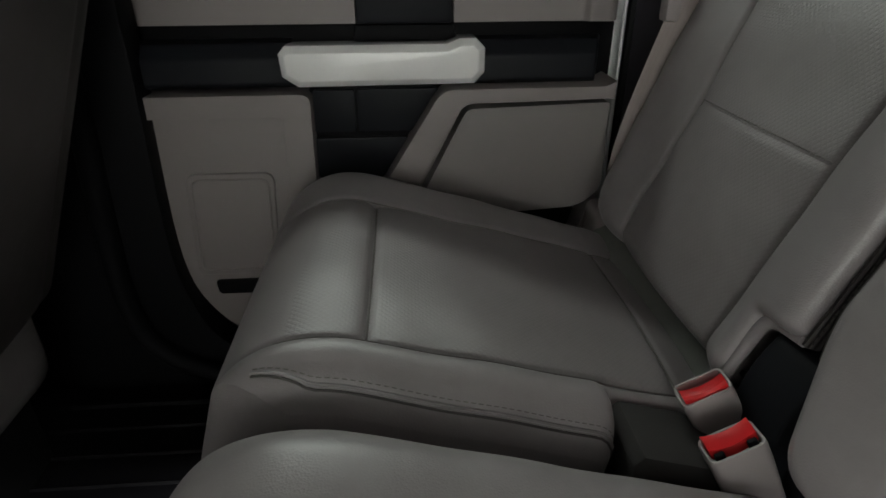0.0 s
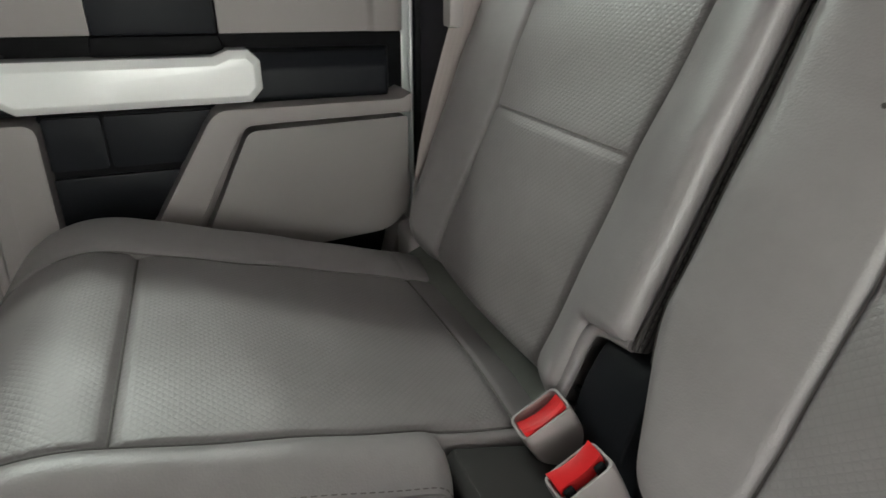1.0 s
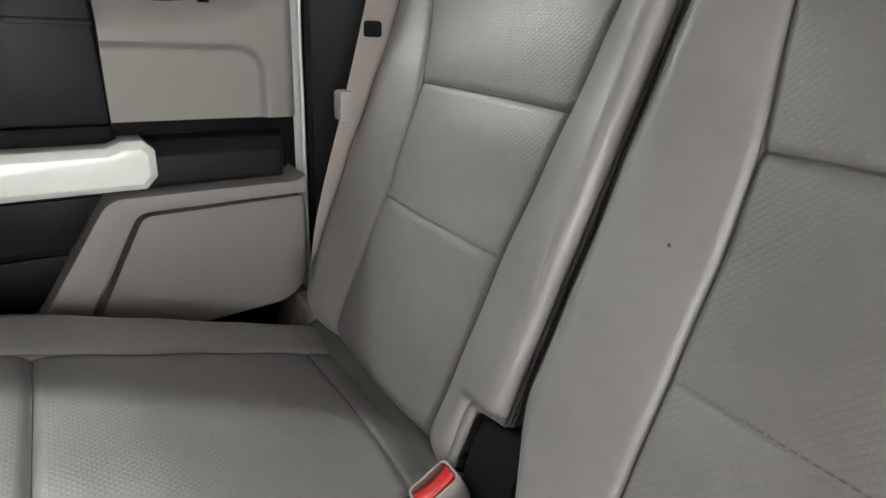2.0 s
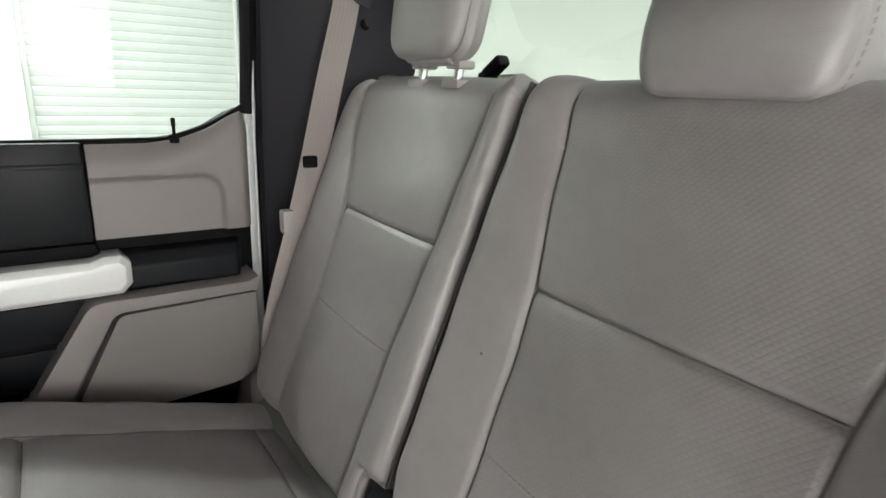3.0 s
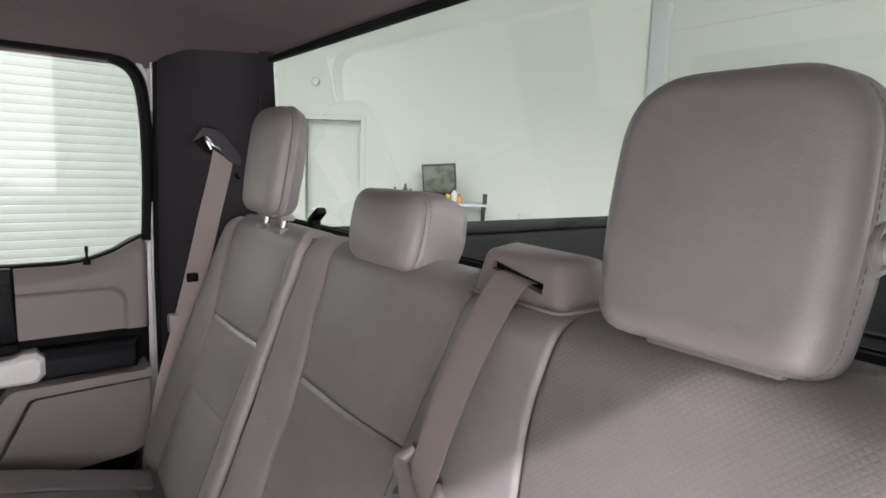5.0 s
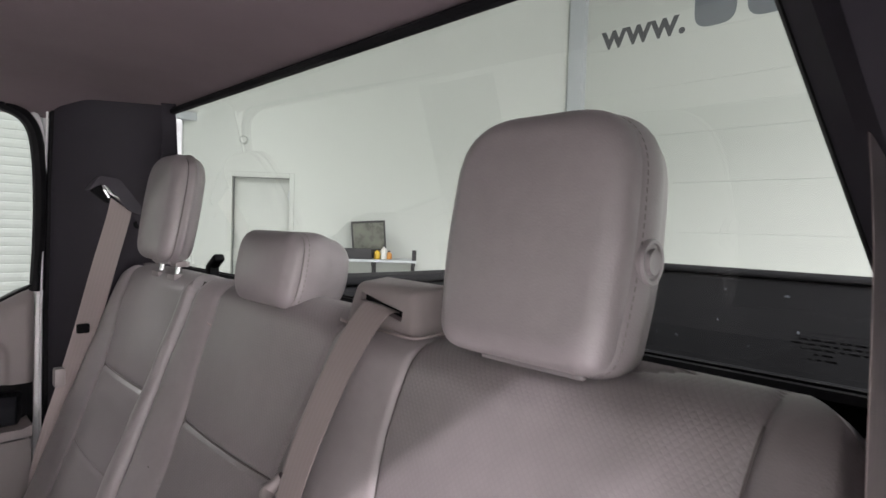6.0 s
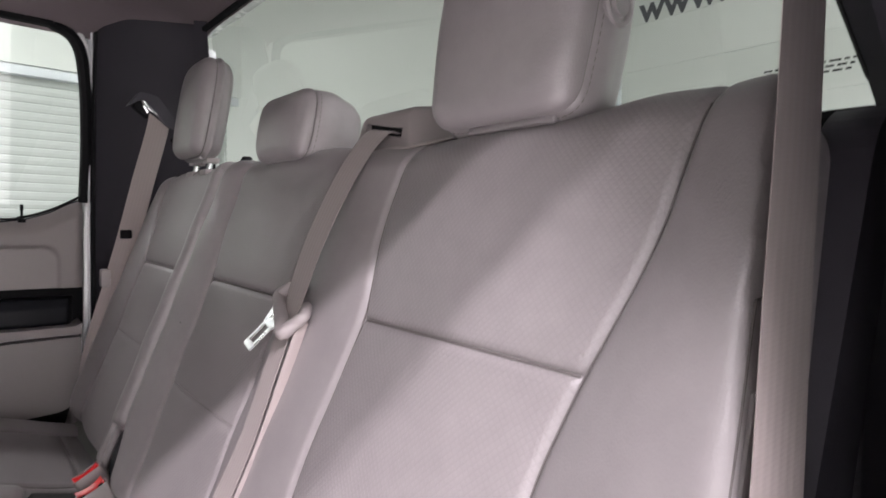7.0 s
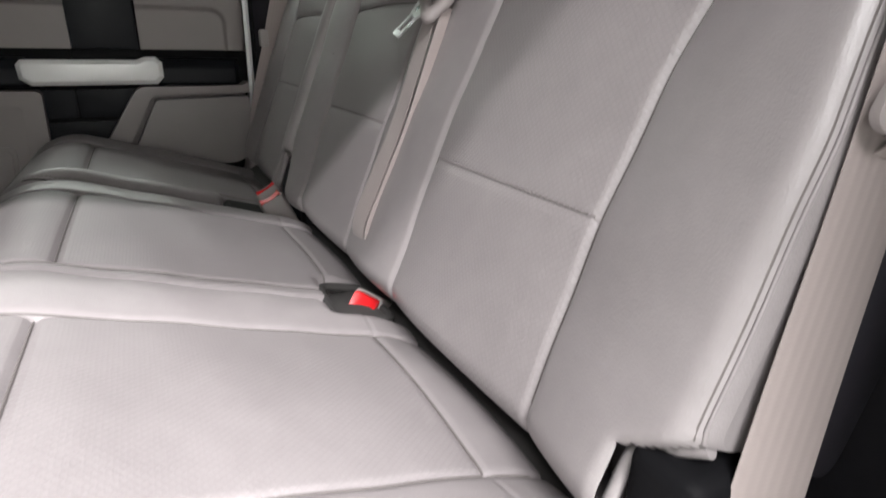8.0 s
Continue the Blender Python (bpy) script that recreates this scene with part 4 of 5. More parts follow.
    for a, b, c in ((-0.335, -0.085, 0.0), (0.180, 0.378, 0.016)):
        # a bar with a sloping upper face and a slanting end
        bm = bmesh.new()
        prof = [(1.008, 0.764), (0.972, 0.764), (0.962, 0.771), (0.962, 0.806), (0.976, 0.827), (1.008, 0.830)]
        va = [bm.verts.new((a, p[0], p[1])) for p in prof]
        vb = [bm.verts.new((b - c * (1.008 - p[0]) / 0.046, p[0], p[1])) for p in prof]
        bm.faces.new(va)
        bm.faces.new(vb[::-1])
        for i in range(6):
            bm.faces.new((va[i], vb[i], vb[(i + 1) % 6], va[(i + 1) % 6]))
        bmesh.ops.recalc_face_normals(bm, faces=bm.faces[:])
        bmesh.ops.bevel(bm, geom=bm.edges[:], offset=0.0045, segments=3, profile=0.6, affect="EDGES", clamp_overlap=True)
        part("armrest_bar", bm, TRIM_SLATE, d, "slate plastic armrest bar")
    part("strip_foot", prism([(0.004, 0.826), (0.156, 0.826), (0.150, 0.849), (0.008, 0.849)], 0.975, 1.004, "y", 0.005), TRIM_DARK, d)
    handle = [(-0.100, 0.815), (-0.090, 0.826), (0.138, 0.826), (0.156, 0.833), (0.180, 0.833), (0.193, 0.820), (0.193, 0.786), (0.178, 0.770), (-0.076, 0.769), (-0.098, 0.784)]
    bm = prism(handle, 0.938, 0.992, "y", 0.0)
    front = [e for e in bm.edges if all(abs(v.co.y - 0.938) < 1e-5 for v in e.verts)]
    bmesh.ops.bevel(bm, geom=front, offset=0.0095, segments=1, profile=0.5, affect="EDGES", clamp_overlap=True)
    bmesh.ops.bevel(bm, geom=bm.edges[:], offset=0.0013, segments=2, profile=0.6, affect="EDGES", clamp_overlap=True)
    part("pull_handle", bm, HANDLE_WHITE, d, "glossy off-white pull handle")
    sw = [(-0.068, 0.762), (0.150, 0.762), (0.060, 0.606), (-0.076, 0.606)]
    part("switch_panel", prism(sw, 0.985, 1.012, "y", 0.004), TRIM_DARK, d, "black switch panel")
    for nm, poly in (("switch", [(-0.062, 0.758), (0.000, 0.758), (0.000, 0.694), (-0.064, 0.694)]), ("switch", [(0.004, 0.758), (0.128, 0.758), (0.088, 0.694), (0.004, 0.694)]),
                     ("pocket_tray", [(-0.066, 0.684), (0.082, 0.684), (0.044, 0.622), (-0.068, 0.622)])):
        part(nm, prism(rounded(poly, 0.005), 0.976, 0.99, "y", 0.004), TRIM_SLATE, d)
    # front lower trim with its map pocket
    low = rounded([(-0.318, 0.757), (-0.062, 0.757), (-0.066, 0.606), (-0.02, 0.58), (0.06, 0.44), (-0.02, 0.34), (-0.22, 0.325), (-0.285, 0.40), (-0.322, 0.54)], [0.006, 0.014, 0.02, 0.03, 0.05, 0.06, 0.05, 0.05, 0.03])
    part("lower_trim", prism(low, 0.966, 1.012, "y", 0.010, 4), TRIM_GREY, d, "grey plastic lower trim")
    rim = rounded([(-0.319, 0.758), (-0.062, 0.758), (-0.068, 0.560), (-0.030, 0.50), (-0.085, 0.50), (-0.112, 0.56), (-0.104, 0.726), (-0.316, 0.726)], [0.004, 0.016, 0.0, 0.0, 0.0, 0.0, 0.012, 0.004])
    part("trim_rim", prism(rim, 0.948, 1.010, "y", 0.009, 4), TRIM_GREY, d, "raised grey plastic rim")
    box = [(-0.282, 0.457), (-0.146, 0.457), (-0.133, 0.636), (-0.270, 0.636)]
    part("map_pocket", prism(rounded(box, 0.018), 0.9605, 0.970, "y", 0.004, 3), TRIM_GREY, d)
    part("pocket_line", tube([(x, 0.9610, z) for x, z in rounded([(-0.274, 0.466), (-0.154, 0.466), (-0.142, 0.627), (-0.262, 0.627)], 0.016)], 0.0022, 5, closed=True), TRIM_GREY, d)
    part("grab_slot", prism(rounded([(-0.255, 0.418), (-0.12, 0.418), (-0.12, 0.445), (-0.258, 0.445)], 0.008), 0.9615, 0.970, "y", 0.002), RUBBER, d, "black opening")
    # rear lower trim: raised frame and pocket panel
    fr = rounded([(0.012, 0.575), (0.046, 0.632), (0.130, 0.765), (0.372, 0.766), (0.386, 0.774), (0.386, 0.748), (0.161, 0.744), (0.082, 0.60), (0.068, 0.575)], [0, 0, 0.02, 0.03, 0, 0, 0.016, 0, 0])
    part("trim_frame", prism(fr, 0.928, 1.012, "y", 0.0085, 4), TRIM_GREY, d, "raised grey plastic rim")
    pk = rounded([(0.086, 0.572), (0.168, 0.733), (0.386, 0.739), (0.388, 0.60), (0.355, 0.570), (0.2, 0.560), (0.12, 0.56)], [0.01, 0.012, 0.006, 0.03, 0.03, 0, 0])
    part("pocket_panel", prism(pk, 0.945, 1.008, "y", 0.020, 6), TRIM_PALE, d, "smooth grey pocket panel")
    part("pocket_gap", prism([(0.055, 0.575), (0.150, 0.752), (0.384, 0.758), (0.384, 0.726), (0.175, 0.724), (0.110, 0.575)], 0.982, 1.006, "y", 0.002), TRIM_GREY, d, "shaded gap behind the rim")
    # window: belt seal, frame, pane, lock pin
    seal = smooth_path([(-0.36, 1.004, 1.003), (0.2, 1.004, 1.006), (0.28, 1.004, 1.012), (0.335, 1.003, 1.030), (0.375, 1.0, 1.052), (0.394, 0.998, 1.064)], 8)
    part("belt_seal", tube(seal, 0.0030, 8), RUBBER, d, "black rubber window seal")

    def wy(z):
        return 1.012 - 0.16 * max(0, z - 1.0)
    fr = smooth_path([(0.402, 1.05), (0.404, 1.2), (0.398, 1.33), (0.382, 1.405), (0.34, 1.436), (0.26, 1.442), (-0.36, 1.442)], 8)
    part("window_frame", tube([(p[0], wy(p[1]), p[1]) for p in fr], 0.013, 8), RUBBER, d, "black window frame")
    outer = smooth_path([(0.408, 1.04), (0.414, 1.2), (0.409, 1.34), (0.392, 1.425), (0.345, 1.456), (0.26, 1.462), (-0.36, 1.462)], 8)
    part("frame_edge", tube([(p[0], wy(p[1]) + 0.01, p[1]) for p in outer], 0.006, 8), BODY_WHITE, d, "white painted frame edge")
    bm = bmesh.new()
    v = [bm.verts.new((x, wy(z) + 0.012, z)) for x, z in ((-0.36, 0.99), (0.405, 0.99), (0.405, 1.455), (-0.36, 1.455))]
    bm.faces.new(v)
    part("pane", bm, PANE, d, "clear glass", smooth=False)
    q = pose(0.281, 1.002, 1.006)
    pin = part("lock_pin", lathe([(0.0075, -0.006), (0.0075, 0.001), (0.004, 0.003), (0.0026, 0.006), (0.0026, 0.020), (0.0036, 0.022), (0.0036, 0.033), (0.002, 0.035)], q, 14), RUBBER, d, "black lock pin")
    part("rear_sill", prism([(0.30, 0.30), (0.397, 0.30), (0.397, 0.57), (0.372, 0.57)], 0.955, 1.01, "y", 0.006), TRIM_GREY, d)


# ---- rear seats ----
def narrow_seat():
    s = thing("single_seat", (0.18, 0.67, FLOOR), "single grey leather rear seat with a raised headrest", "seat", "rear seats")
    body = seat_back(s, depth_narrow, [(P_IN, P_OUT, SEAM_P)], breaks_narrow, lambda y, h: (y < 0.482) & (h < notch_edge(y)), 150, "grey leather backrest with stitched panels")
    hs = np.linspace(0.084, BACK_H - 0.02, 60)
    part("side_strip", rbox((0.4340, 0.082, -0.004), (0.4385, BACK_H - 0.03, 0.05), 0.001, 1, BACK_M), PIPING, body, "dark cloth side strip")
    for zz in (-0.0055, 0.0005, 0.0065):
        part("piping", tube([BACK_M @ Vector((0.4345, h, zz + 0.004 * (h / BACK_H) ** 6)) for h in hs], 0.0024, 6), PIPING, body, "dark piping")
    rim = smooth_path([(0.4385, 0.0865), (0.455, 0.0840), (0.470, 0.0810), (0.4785, 0.0750), (0.4825, 0.0640), (0.4832, 0.045), (0.4835, 0.008)], 6)
    part("notch_rim", tube([BACK_M @ Vector((p[0], p[1], -0.003)) for p in rim], 0.0062, 10), LEATHER, body, "stitched leather rim")
    wall = [(p[0] - 0.001, p[1] - 0.001) for p in rim]
    bm = bmesh.new()
    rows = [[bm.verts.new(BACK_M @ Vector((q[0], q[1], dz))) for q in wall] for dz in (-0.004, 0.03, 0.062)]
    for ra, rb in zip(rows, rows[1:]):
        for i in range(len(wall) - 1):
            bm.faces.new((ra[i], ra[i + 1], rb[i + 1], rb[i]))
    bmesh.ops.solidify(bm, geom=bm.faces[:], thickness=0.003)
    part("notch_lining", bm, LEATHER, body)
    part("stitching", dashes([BACK_M @ Vector((0.4322, h, -0.0025)) for h in hs], 0.0008), SEAM, body)
    pads_cushion(s, 0.432, 0.890, 0.482, 0.772, (0.478, cush_h(0.250), 1), "grey leather seat cushion", 0.3)
    # dark block in the cushion notch, its colour standing in for deep shade
    part("buckle_pocket", prism([(0.246, 0.50), (0.372, 0.50), (0.372, 0.548), (0.310, 0.572), (0.254, 0.589), (0.246, 0.580)], 0.408, 0.4745, "y", 0.004, 2), CREASE, s, "dark block standing in for shade in the pocket round the buckles")
    headrest(s, "headrest", 0.512, 0.628, 1.142, 0.172, 0.202, 0.060, True, 0.060, 0.034, 0.022, False, "grey leather headrest, raised on its posts", 0.043, 0.009, 0.020, 0.022)
    part("hinge_cover", prism(rounded([(0.352, 0.44), (0.358, 0.618), (0.384, 0.668), (0.47, 0.672), (0.47, 0.44)], [0.0, 0.03, 0.022, 0.0, 0.0], 6), 0.408, 0.468, "y", 0.009, 4), TRIM_SLATE, s, "black hinge cover")
    felt = [(0.300, 0.556), (0.355, 0.560), (0.402, 0.590), (0.430, 0.640), (0.430, 0.50), (0.300, 0.50)]
    part("crease_cloth", prism(felt, 0.486, 0.872, "y", 0.006, 2), FELT, s, "grey felt behind the cushion")
    part("seat_frame", rbox((-0.02, 0.47, FLOOR), (0.40, 0.86, 0.47), 0.02), BLACK_STEEL, s)


def wide_seat():
    s = thing("rear_bench_seat", (0.18, -0.04, FLOOR), "two-place grey leather rear bench with two headrests", "seat", "rear seats")
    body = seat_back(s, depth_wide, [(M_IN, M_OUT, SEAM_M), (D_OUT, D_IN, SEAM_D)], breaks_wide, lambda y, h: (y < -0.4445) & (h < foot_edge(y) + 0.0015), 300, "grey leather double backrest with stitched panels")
    hs = np.linspace(0.085, BACK_H - 0.02, 60)
    part("seam", tube(on_pad(BACK_M, depth_wide, [(wide_lo(h) + 0.007, h) for h in hs[:-6]], 0.0002), 0.0008, 5), SEAM, body)
    part("piping", tube(on_pad(BACK_M, depth_wide, [(wide_lo(h) + 0.0035, h) for h in hs[:-6]], 0.0), 0.0015, 8), LEATHER, body)
    rim = smooth_path([(-0.487, 0.082), (-0.470, 0.0715), (-0.456, 0.0635), (-0.448, 0.056), (-0.4445, 0.044), (-0.4440, 0.008)], 6)
    part("notch_rim", tube([BACK_M @ Vector((p[0], p[1], 0.002)) for p in rim], 0.0050, 10), LEATHER, body, "stitched leather rim")
    bm = bmesh.new()
    rows = [[bm.verts.new(BACK_M @ Vector((p[0] + 0.001, p[1] + 0.001, dz))) for p in rim] for dz in (0.002, 0.034, 0.066)]
    for ra, rb in zip(rows, rows[1:]):
        for i in range(len(rim) - 1):
            bm.faces.new((ra[i], ra[i + 1], rb[i + 1], rb[i]))
    bmesh.ops.solidify(bm, geom=bm.faces[:], thickness=0.003)
    part("notch_lining", bm, LEATHER, body)
    part("piping", tube(on_pad(BACK_M, depth_wide, [(wide_hi(h) - 0.0015, h) for h in hs], 0.001), 0.0018, 6), PIPING, body, "dark piping")
    spot = on_pad(BACK_M, depth_wide, [(0.360, back_h(0.849)), (0.361, back_h(1.052)), (0.368, back_h(1.055))], 0.0004)
    part("spot", tube([spot[0], spot[0] + Vector((-0.0006, 0, 0))], [0.0017, 0.0008], 8), PIPING, body, "tiny dark spot")
    part("thread_end", tube([spot[1], spot[2]], 0.0012, 6), BELT, body, "pale thread end")
    pads_cushion(s, -0.022, 0.402, 0.004, 0.318, (0.046, cush_h(0.318), 1), "grey leather middle cushion", 1.3, 0.0, 0.016, 0.045, 0.0)
    pads_cushion(s, -0.520, -0.036, -0.372, -0.132, (-0.070, cush_h(0.300), -1), "grey leather seat cushion", 2.2, 0.003, 0.045, 0.016)
    headrest(s, "headrest", 0.524, 0.213, 1.106, 0.168, 0.103, 0.112, False, 0.030, 0.034, 0.004, False, "low grey leather middle headrest", 0.04, 0.010, 0.018, 0.045)
    headrest(s, "headrest", 0.522, -0.230, 1.111, 0.188, 0.211, 0.088, True, 0.060, 0.026, 0.020, True, "grey leather headrest with a round release button", 0.055, 0.009, 0.022, 0.028)
    part("hinge_cover", rbox((0.376, 0.384, 0.44), (0.48, 0.430, 0.664), 0.018, 4), TRIM_SLATE, s, "black hinge cover")
    part("hinge_cover", rbox((0.36, -0.50, 0.44), (0.47, -0.45, 0.655), 0.012, 3), TRIM_DARK, s, "black hinge cover")
    part("side_panel", prism(rounded([(0.435, 0.655), (0.50, 0.60), (0.67, 1.07), (0.655, 1.108), (0.606, 1.085)], [0.01, 0.03, 0.03, 0.02, 0.03]), -0.4935, -0.46, "y", 0.003), PILLAR, s, "dark side panel")
    pouch = [(0.300, -0.066), (0.372, -0.066), (0.372, 0.040), (0.308, 0.040)]
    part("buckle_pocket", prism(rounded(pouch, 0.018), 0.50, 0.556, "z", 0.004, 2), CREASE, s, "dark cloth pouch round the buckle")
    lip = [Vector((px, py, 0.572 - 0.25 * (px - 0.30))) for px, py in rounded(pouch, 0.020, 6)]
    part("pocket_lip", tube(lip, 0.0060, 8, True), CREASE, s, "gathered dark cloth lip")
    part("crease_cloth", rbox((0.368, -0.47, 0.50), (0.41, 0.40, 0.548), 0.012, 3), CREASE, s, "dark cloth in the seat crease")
    part("seat_frame", rbox((-0.02, -0.47, FLOOR), (0.40, 0.36, 0.47), 0.02), BLACK_STEEL, s)
    # belt outlet on top of the backrest, with a carved slot
    low = [(0.554, 0.047), (0.554, -0.090), (0.628, -0.134), (0.640, 0.058)]
    top = [(0.566, 0.033), (0.566, -0.072), (0.612, -0.098), (0.624, 0.044)]
    bm = bmesh.new()
    va = [bm.verts.new((px, py, 1.085)) for px, py in low]
    vb = [bm.verts.new((px, py, 1.150 + 0.004 * (px > 0.6))) for px, py in top]
    bm.faces.new(va)
    bm.faces.new(vb[::-1])
    for i in range(4):
        bm.faces.new((va[i], vb[i], vb[(i + 1) % 4], va[(i + 1) % 4]))
    bmesh.ops.recalc_face_normals(bm, faces=bm.faces[:])
    bmesh.ops.bevel(bm, geom=bm.edges[:], offset=0.011, segments=5, profile=0.55, affect="EDGES", clamp_overlap=True)
    slot = [(0.018, 1.1395), (0.018, 1.1295), (-0.028, 1.1205), (-0.060, 1.1145), (-0.060, 1.1255), (-0.028, 1.1305)]
    bm = carve(bm, prism(slot, 0.54, 0.592, "x", 0.0))
    out = part("belt_outlet", bm, TRIM_GREY, s, "grey plastic belt outlet")
    # black block set inside the carved slot in place of its shade
    part("slot", prism([(p[0] * 0.995, p[1]) for p in slot], 0.5705, 0.5935, "x", 0.0), RUBBER, out, "black fill for the slot's shade")
    ring = smooth_path([(0.566, 0.057, 1.104), (0.556, 0.044, 1.1025), (0.553, 0.0, 1.1015), (0.553, -0.050, 1.1015), (0.556, -0.086, 1.1015), (0.571, -0.106, 1.107), (0.600, -0.124, 1.113)], 6)
    part("gasket", tube(ring, 0.0017, 8), BELT, out, "frayed cloth edge")


# ---- belts and buckles ----
def passenger_belt():
    b = thing("seat_belt", (0.5, 0.88, 0.5), "grey shoulder belt hanging from the dark pillar", "seat belt", "seat belts")
    ribbon("webbing", [((0.535, 0.871, 1.244), (0.84, 0.12, -0.54), 0.052), ((0.524, 0.870, 1.195), (0.90, 0.1, -0.42), 0.049), ((0.500, 0.871, 1.10), (0.94, 0.05, -0.33), 0.048), ((0.472, 0.873, 0.98), (0.94, 0.05, -0.33), 0.048), ((0.444, 0.875, 0.87), (0.94, 0.05, -0.33), 0.048), ((0.40, 0.88, 0.70), (0.94, 0.1, -0.2), 0.048), ((0.385, 0.90, 0.50), (0.94, 0.1, -0.1), 0.048)], BELT, b)
    q = Matrix.Translation((0.510, 0.876, 1.277))
    part("guide_ring", tube([q @ Vector(p) for p in smooth_path([(-0.020, 0.004, 0.002), (-0.012, -0.004, 0.014), (0.002, -0.008, -0.008), (0.022, -0.006, -0.022), (0.044, 0.002, -0.044)], 6)], 0.0036, 8), CHROME, b, "steel belt guide")
    part("guide_ring", tube([q @ Vector(p) for p in smooth_path([(-0.012, -0.004, 0.010), (-0.008, -0.008, -0.004), (0.0, -0.007, -0.018)], 6)], 0.0034, 8), CHROME, b, "steel belt guide")
    part("guide_cover", prism(rounded([(0.468, 1.270), (0.492, 1.305), (0.530, 1.300), (0.575, 1.242), (0.572, 1.222), (0.545, 1.235), (0.515, 1.275), (0.496, 1.288)], 0.007), 0.866, 0.90, "y", 0.005, 3), PILLAR, b, "dark guide cover")
    part("guide_recess", prism(rounded([(0.478, 1.274), (0.497, 1.289), (0.518, 1.270), (0.512, 1.245)], 0.006), 0.8735, 0.90, "y", 0.001), RUBBER, b, "black opening behind the guide")
    part("anchor_bolt", lathe([(0.011, -0.01), (0.011, 0.004), (0.008, 0.007), (0.003, 0.006)], pose(0.573, 0.885, 1.203, 90), 14), RUBBER, b)
    part("belt_stop", rbox((0.452, 0.864, 0.968), (0.476, 0.880, 0.988), 0.004), RUBBER, b, "black belt stop")
    part("latch_plate", rbox((0.412, 0.860, 0.860), (0.432, 0.885, 0.90), 0.006), BUCKLE_GREY, b)
    part("anchor_cover", rbox((0.36, 0.865, 0.47), (0.405, 0.935, 0.59), 0.015, 3), TRIM_GREY, b)


def middle_belt():
    b = thing("seat_belt", (0.42, 0.0, 0.6), "grey middle belt with a steel tongue from the seat top", "seat belt", "seat belts")
    path = [((0.575, -0.021, 1.124), (0, 1, 0.15), 0.046), ((0.552, -0.021, 1.122), (0, 1, 0.15), 0.047), ((0.515, -0.018, 1.072), (0.03, 1, 0.12), 0.047), ((0.478, -0.014, 0.997), (0.05, 1, 0.1), 0.046), ((0.458, -0.012, 0.942), (0.1, 1, 0.2), 0.044), ((0.448, -0.010, 0.910), (0.15, 1, 0.3), 0.036),
            ((0.434, -0.002, 0.860), (0.1, 1, 0.2), 0.036), ((0.410, 0.008, 0.780), (0.05, 1, 0.1), 0.036), ((0.382, 0.020, 0.705), (0, 1, 0.1), 0.038), ((0.362, 0.028, 0.648), (0, 1, 0.1), 0.040), ((0.372, 0.031, 0.612), (0, 1, 0.05), 0.047), ((0.405, 0.031, 0.592), (0, 1, 0.05), 0.047)]
    ribbon("webbing", path, BELT, b)
    rear = [((c[0] + 0.014, c[1] + 0.002, c[2]), a, w) for c, a, w in path[5:]]
    ribbon("webbing", rear, BELT, b)
    edge = [((c[0] + 0.006, c[1] - w / 2 - 0.006, c[2]), a, 0.003) for c, a, w in path[5:]]
    ribbon("webbing_fold", edge, BELT, b, 0.012)
    pa, pb, pc, tip = Vector((0.456, 0.030, 0.930)), Vector((0.434, -0.027, 0.899)), Vector((0.452, -0.040, 0.917)), Vector((0.412, 0.016, 0.879))
    pd = Vector((0.468, 0.018, 0.946))
    loop = smooth_path([pd, pa.lerp(pd, 0.4), pa, pa.lerp(pb, 0.3), pa.lerp(pb, 0.7), pb, pb.lerp(pc, 0.5), pc, pc.lerp(pd, 0.25) + Vector((0.006, 0, 0))], 5)
    radii = [0.0062 + 0.0018 * math.sin(math.pi * min(1, i / (len(loop) * 0.9))) for i in range(len(loop))]
    body = part("latch_plate", tube(loop, radii, 12), BUCKLE_GREY, b, "grey plastic latch plate")
    mid = pa.lerp(pb, 0.45)
    t = (tip - mid).normalized()
    lat = pa - pb
    lat = (lat - t * lat.dot(t)).normalized()
    nr = lat.cross(t)
    m = Matrix(((lat.x, t.x, nr.x, mid.x), (lat.y, t.y, nr.y, mid.y), (lat.z, t.z, nr.z, mid.z), (0, 0, 0, 1)))
    reach = (tip - mid).length
    for s in (-1, 1):
        arm = rbox((s * 0.0088 - 0.0028, 0.016, -0.0012), (s * 0.0088 + 0.0028, reach - 0.003, 0.0012), 0.0009, 1, m)
        part("tongue_arm", arm, CHROME, body, "steel tongue")
    part("tongue_tip", prism_at(rounded([(-0.0116, reach - 0.008), (0.0116, reach - 0.008), (0.0116, reach), (-0.0116, reach)], [0, 0, 0.004, 0.004]), 0.0012, m), CHROME, body, "steel tongue")
    part("tongue_root", prism_at(rounded([(-0.022, 0.0), (0.022, 0.0), (0.0125, 0.021), (-0.0125, 0.021)], 0.003), 0.0012, m), CHROME, body, "steel tongue")


def prism_at(poly, half, m):
    bm = prism(poly, -half, half, "z", 0.0006, 1)
    bmesh.ops.transform(bm, matrix=m, verts=bm.verts)
    return bm


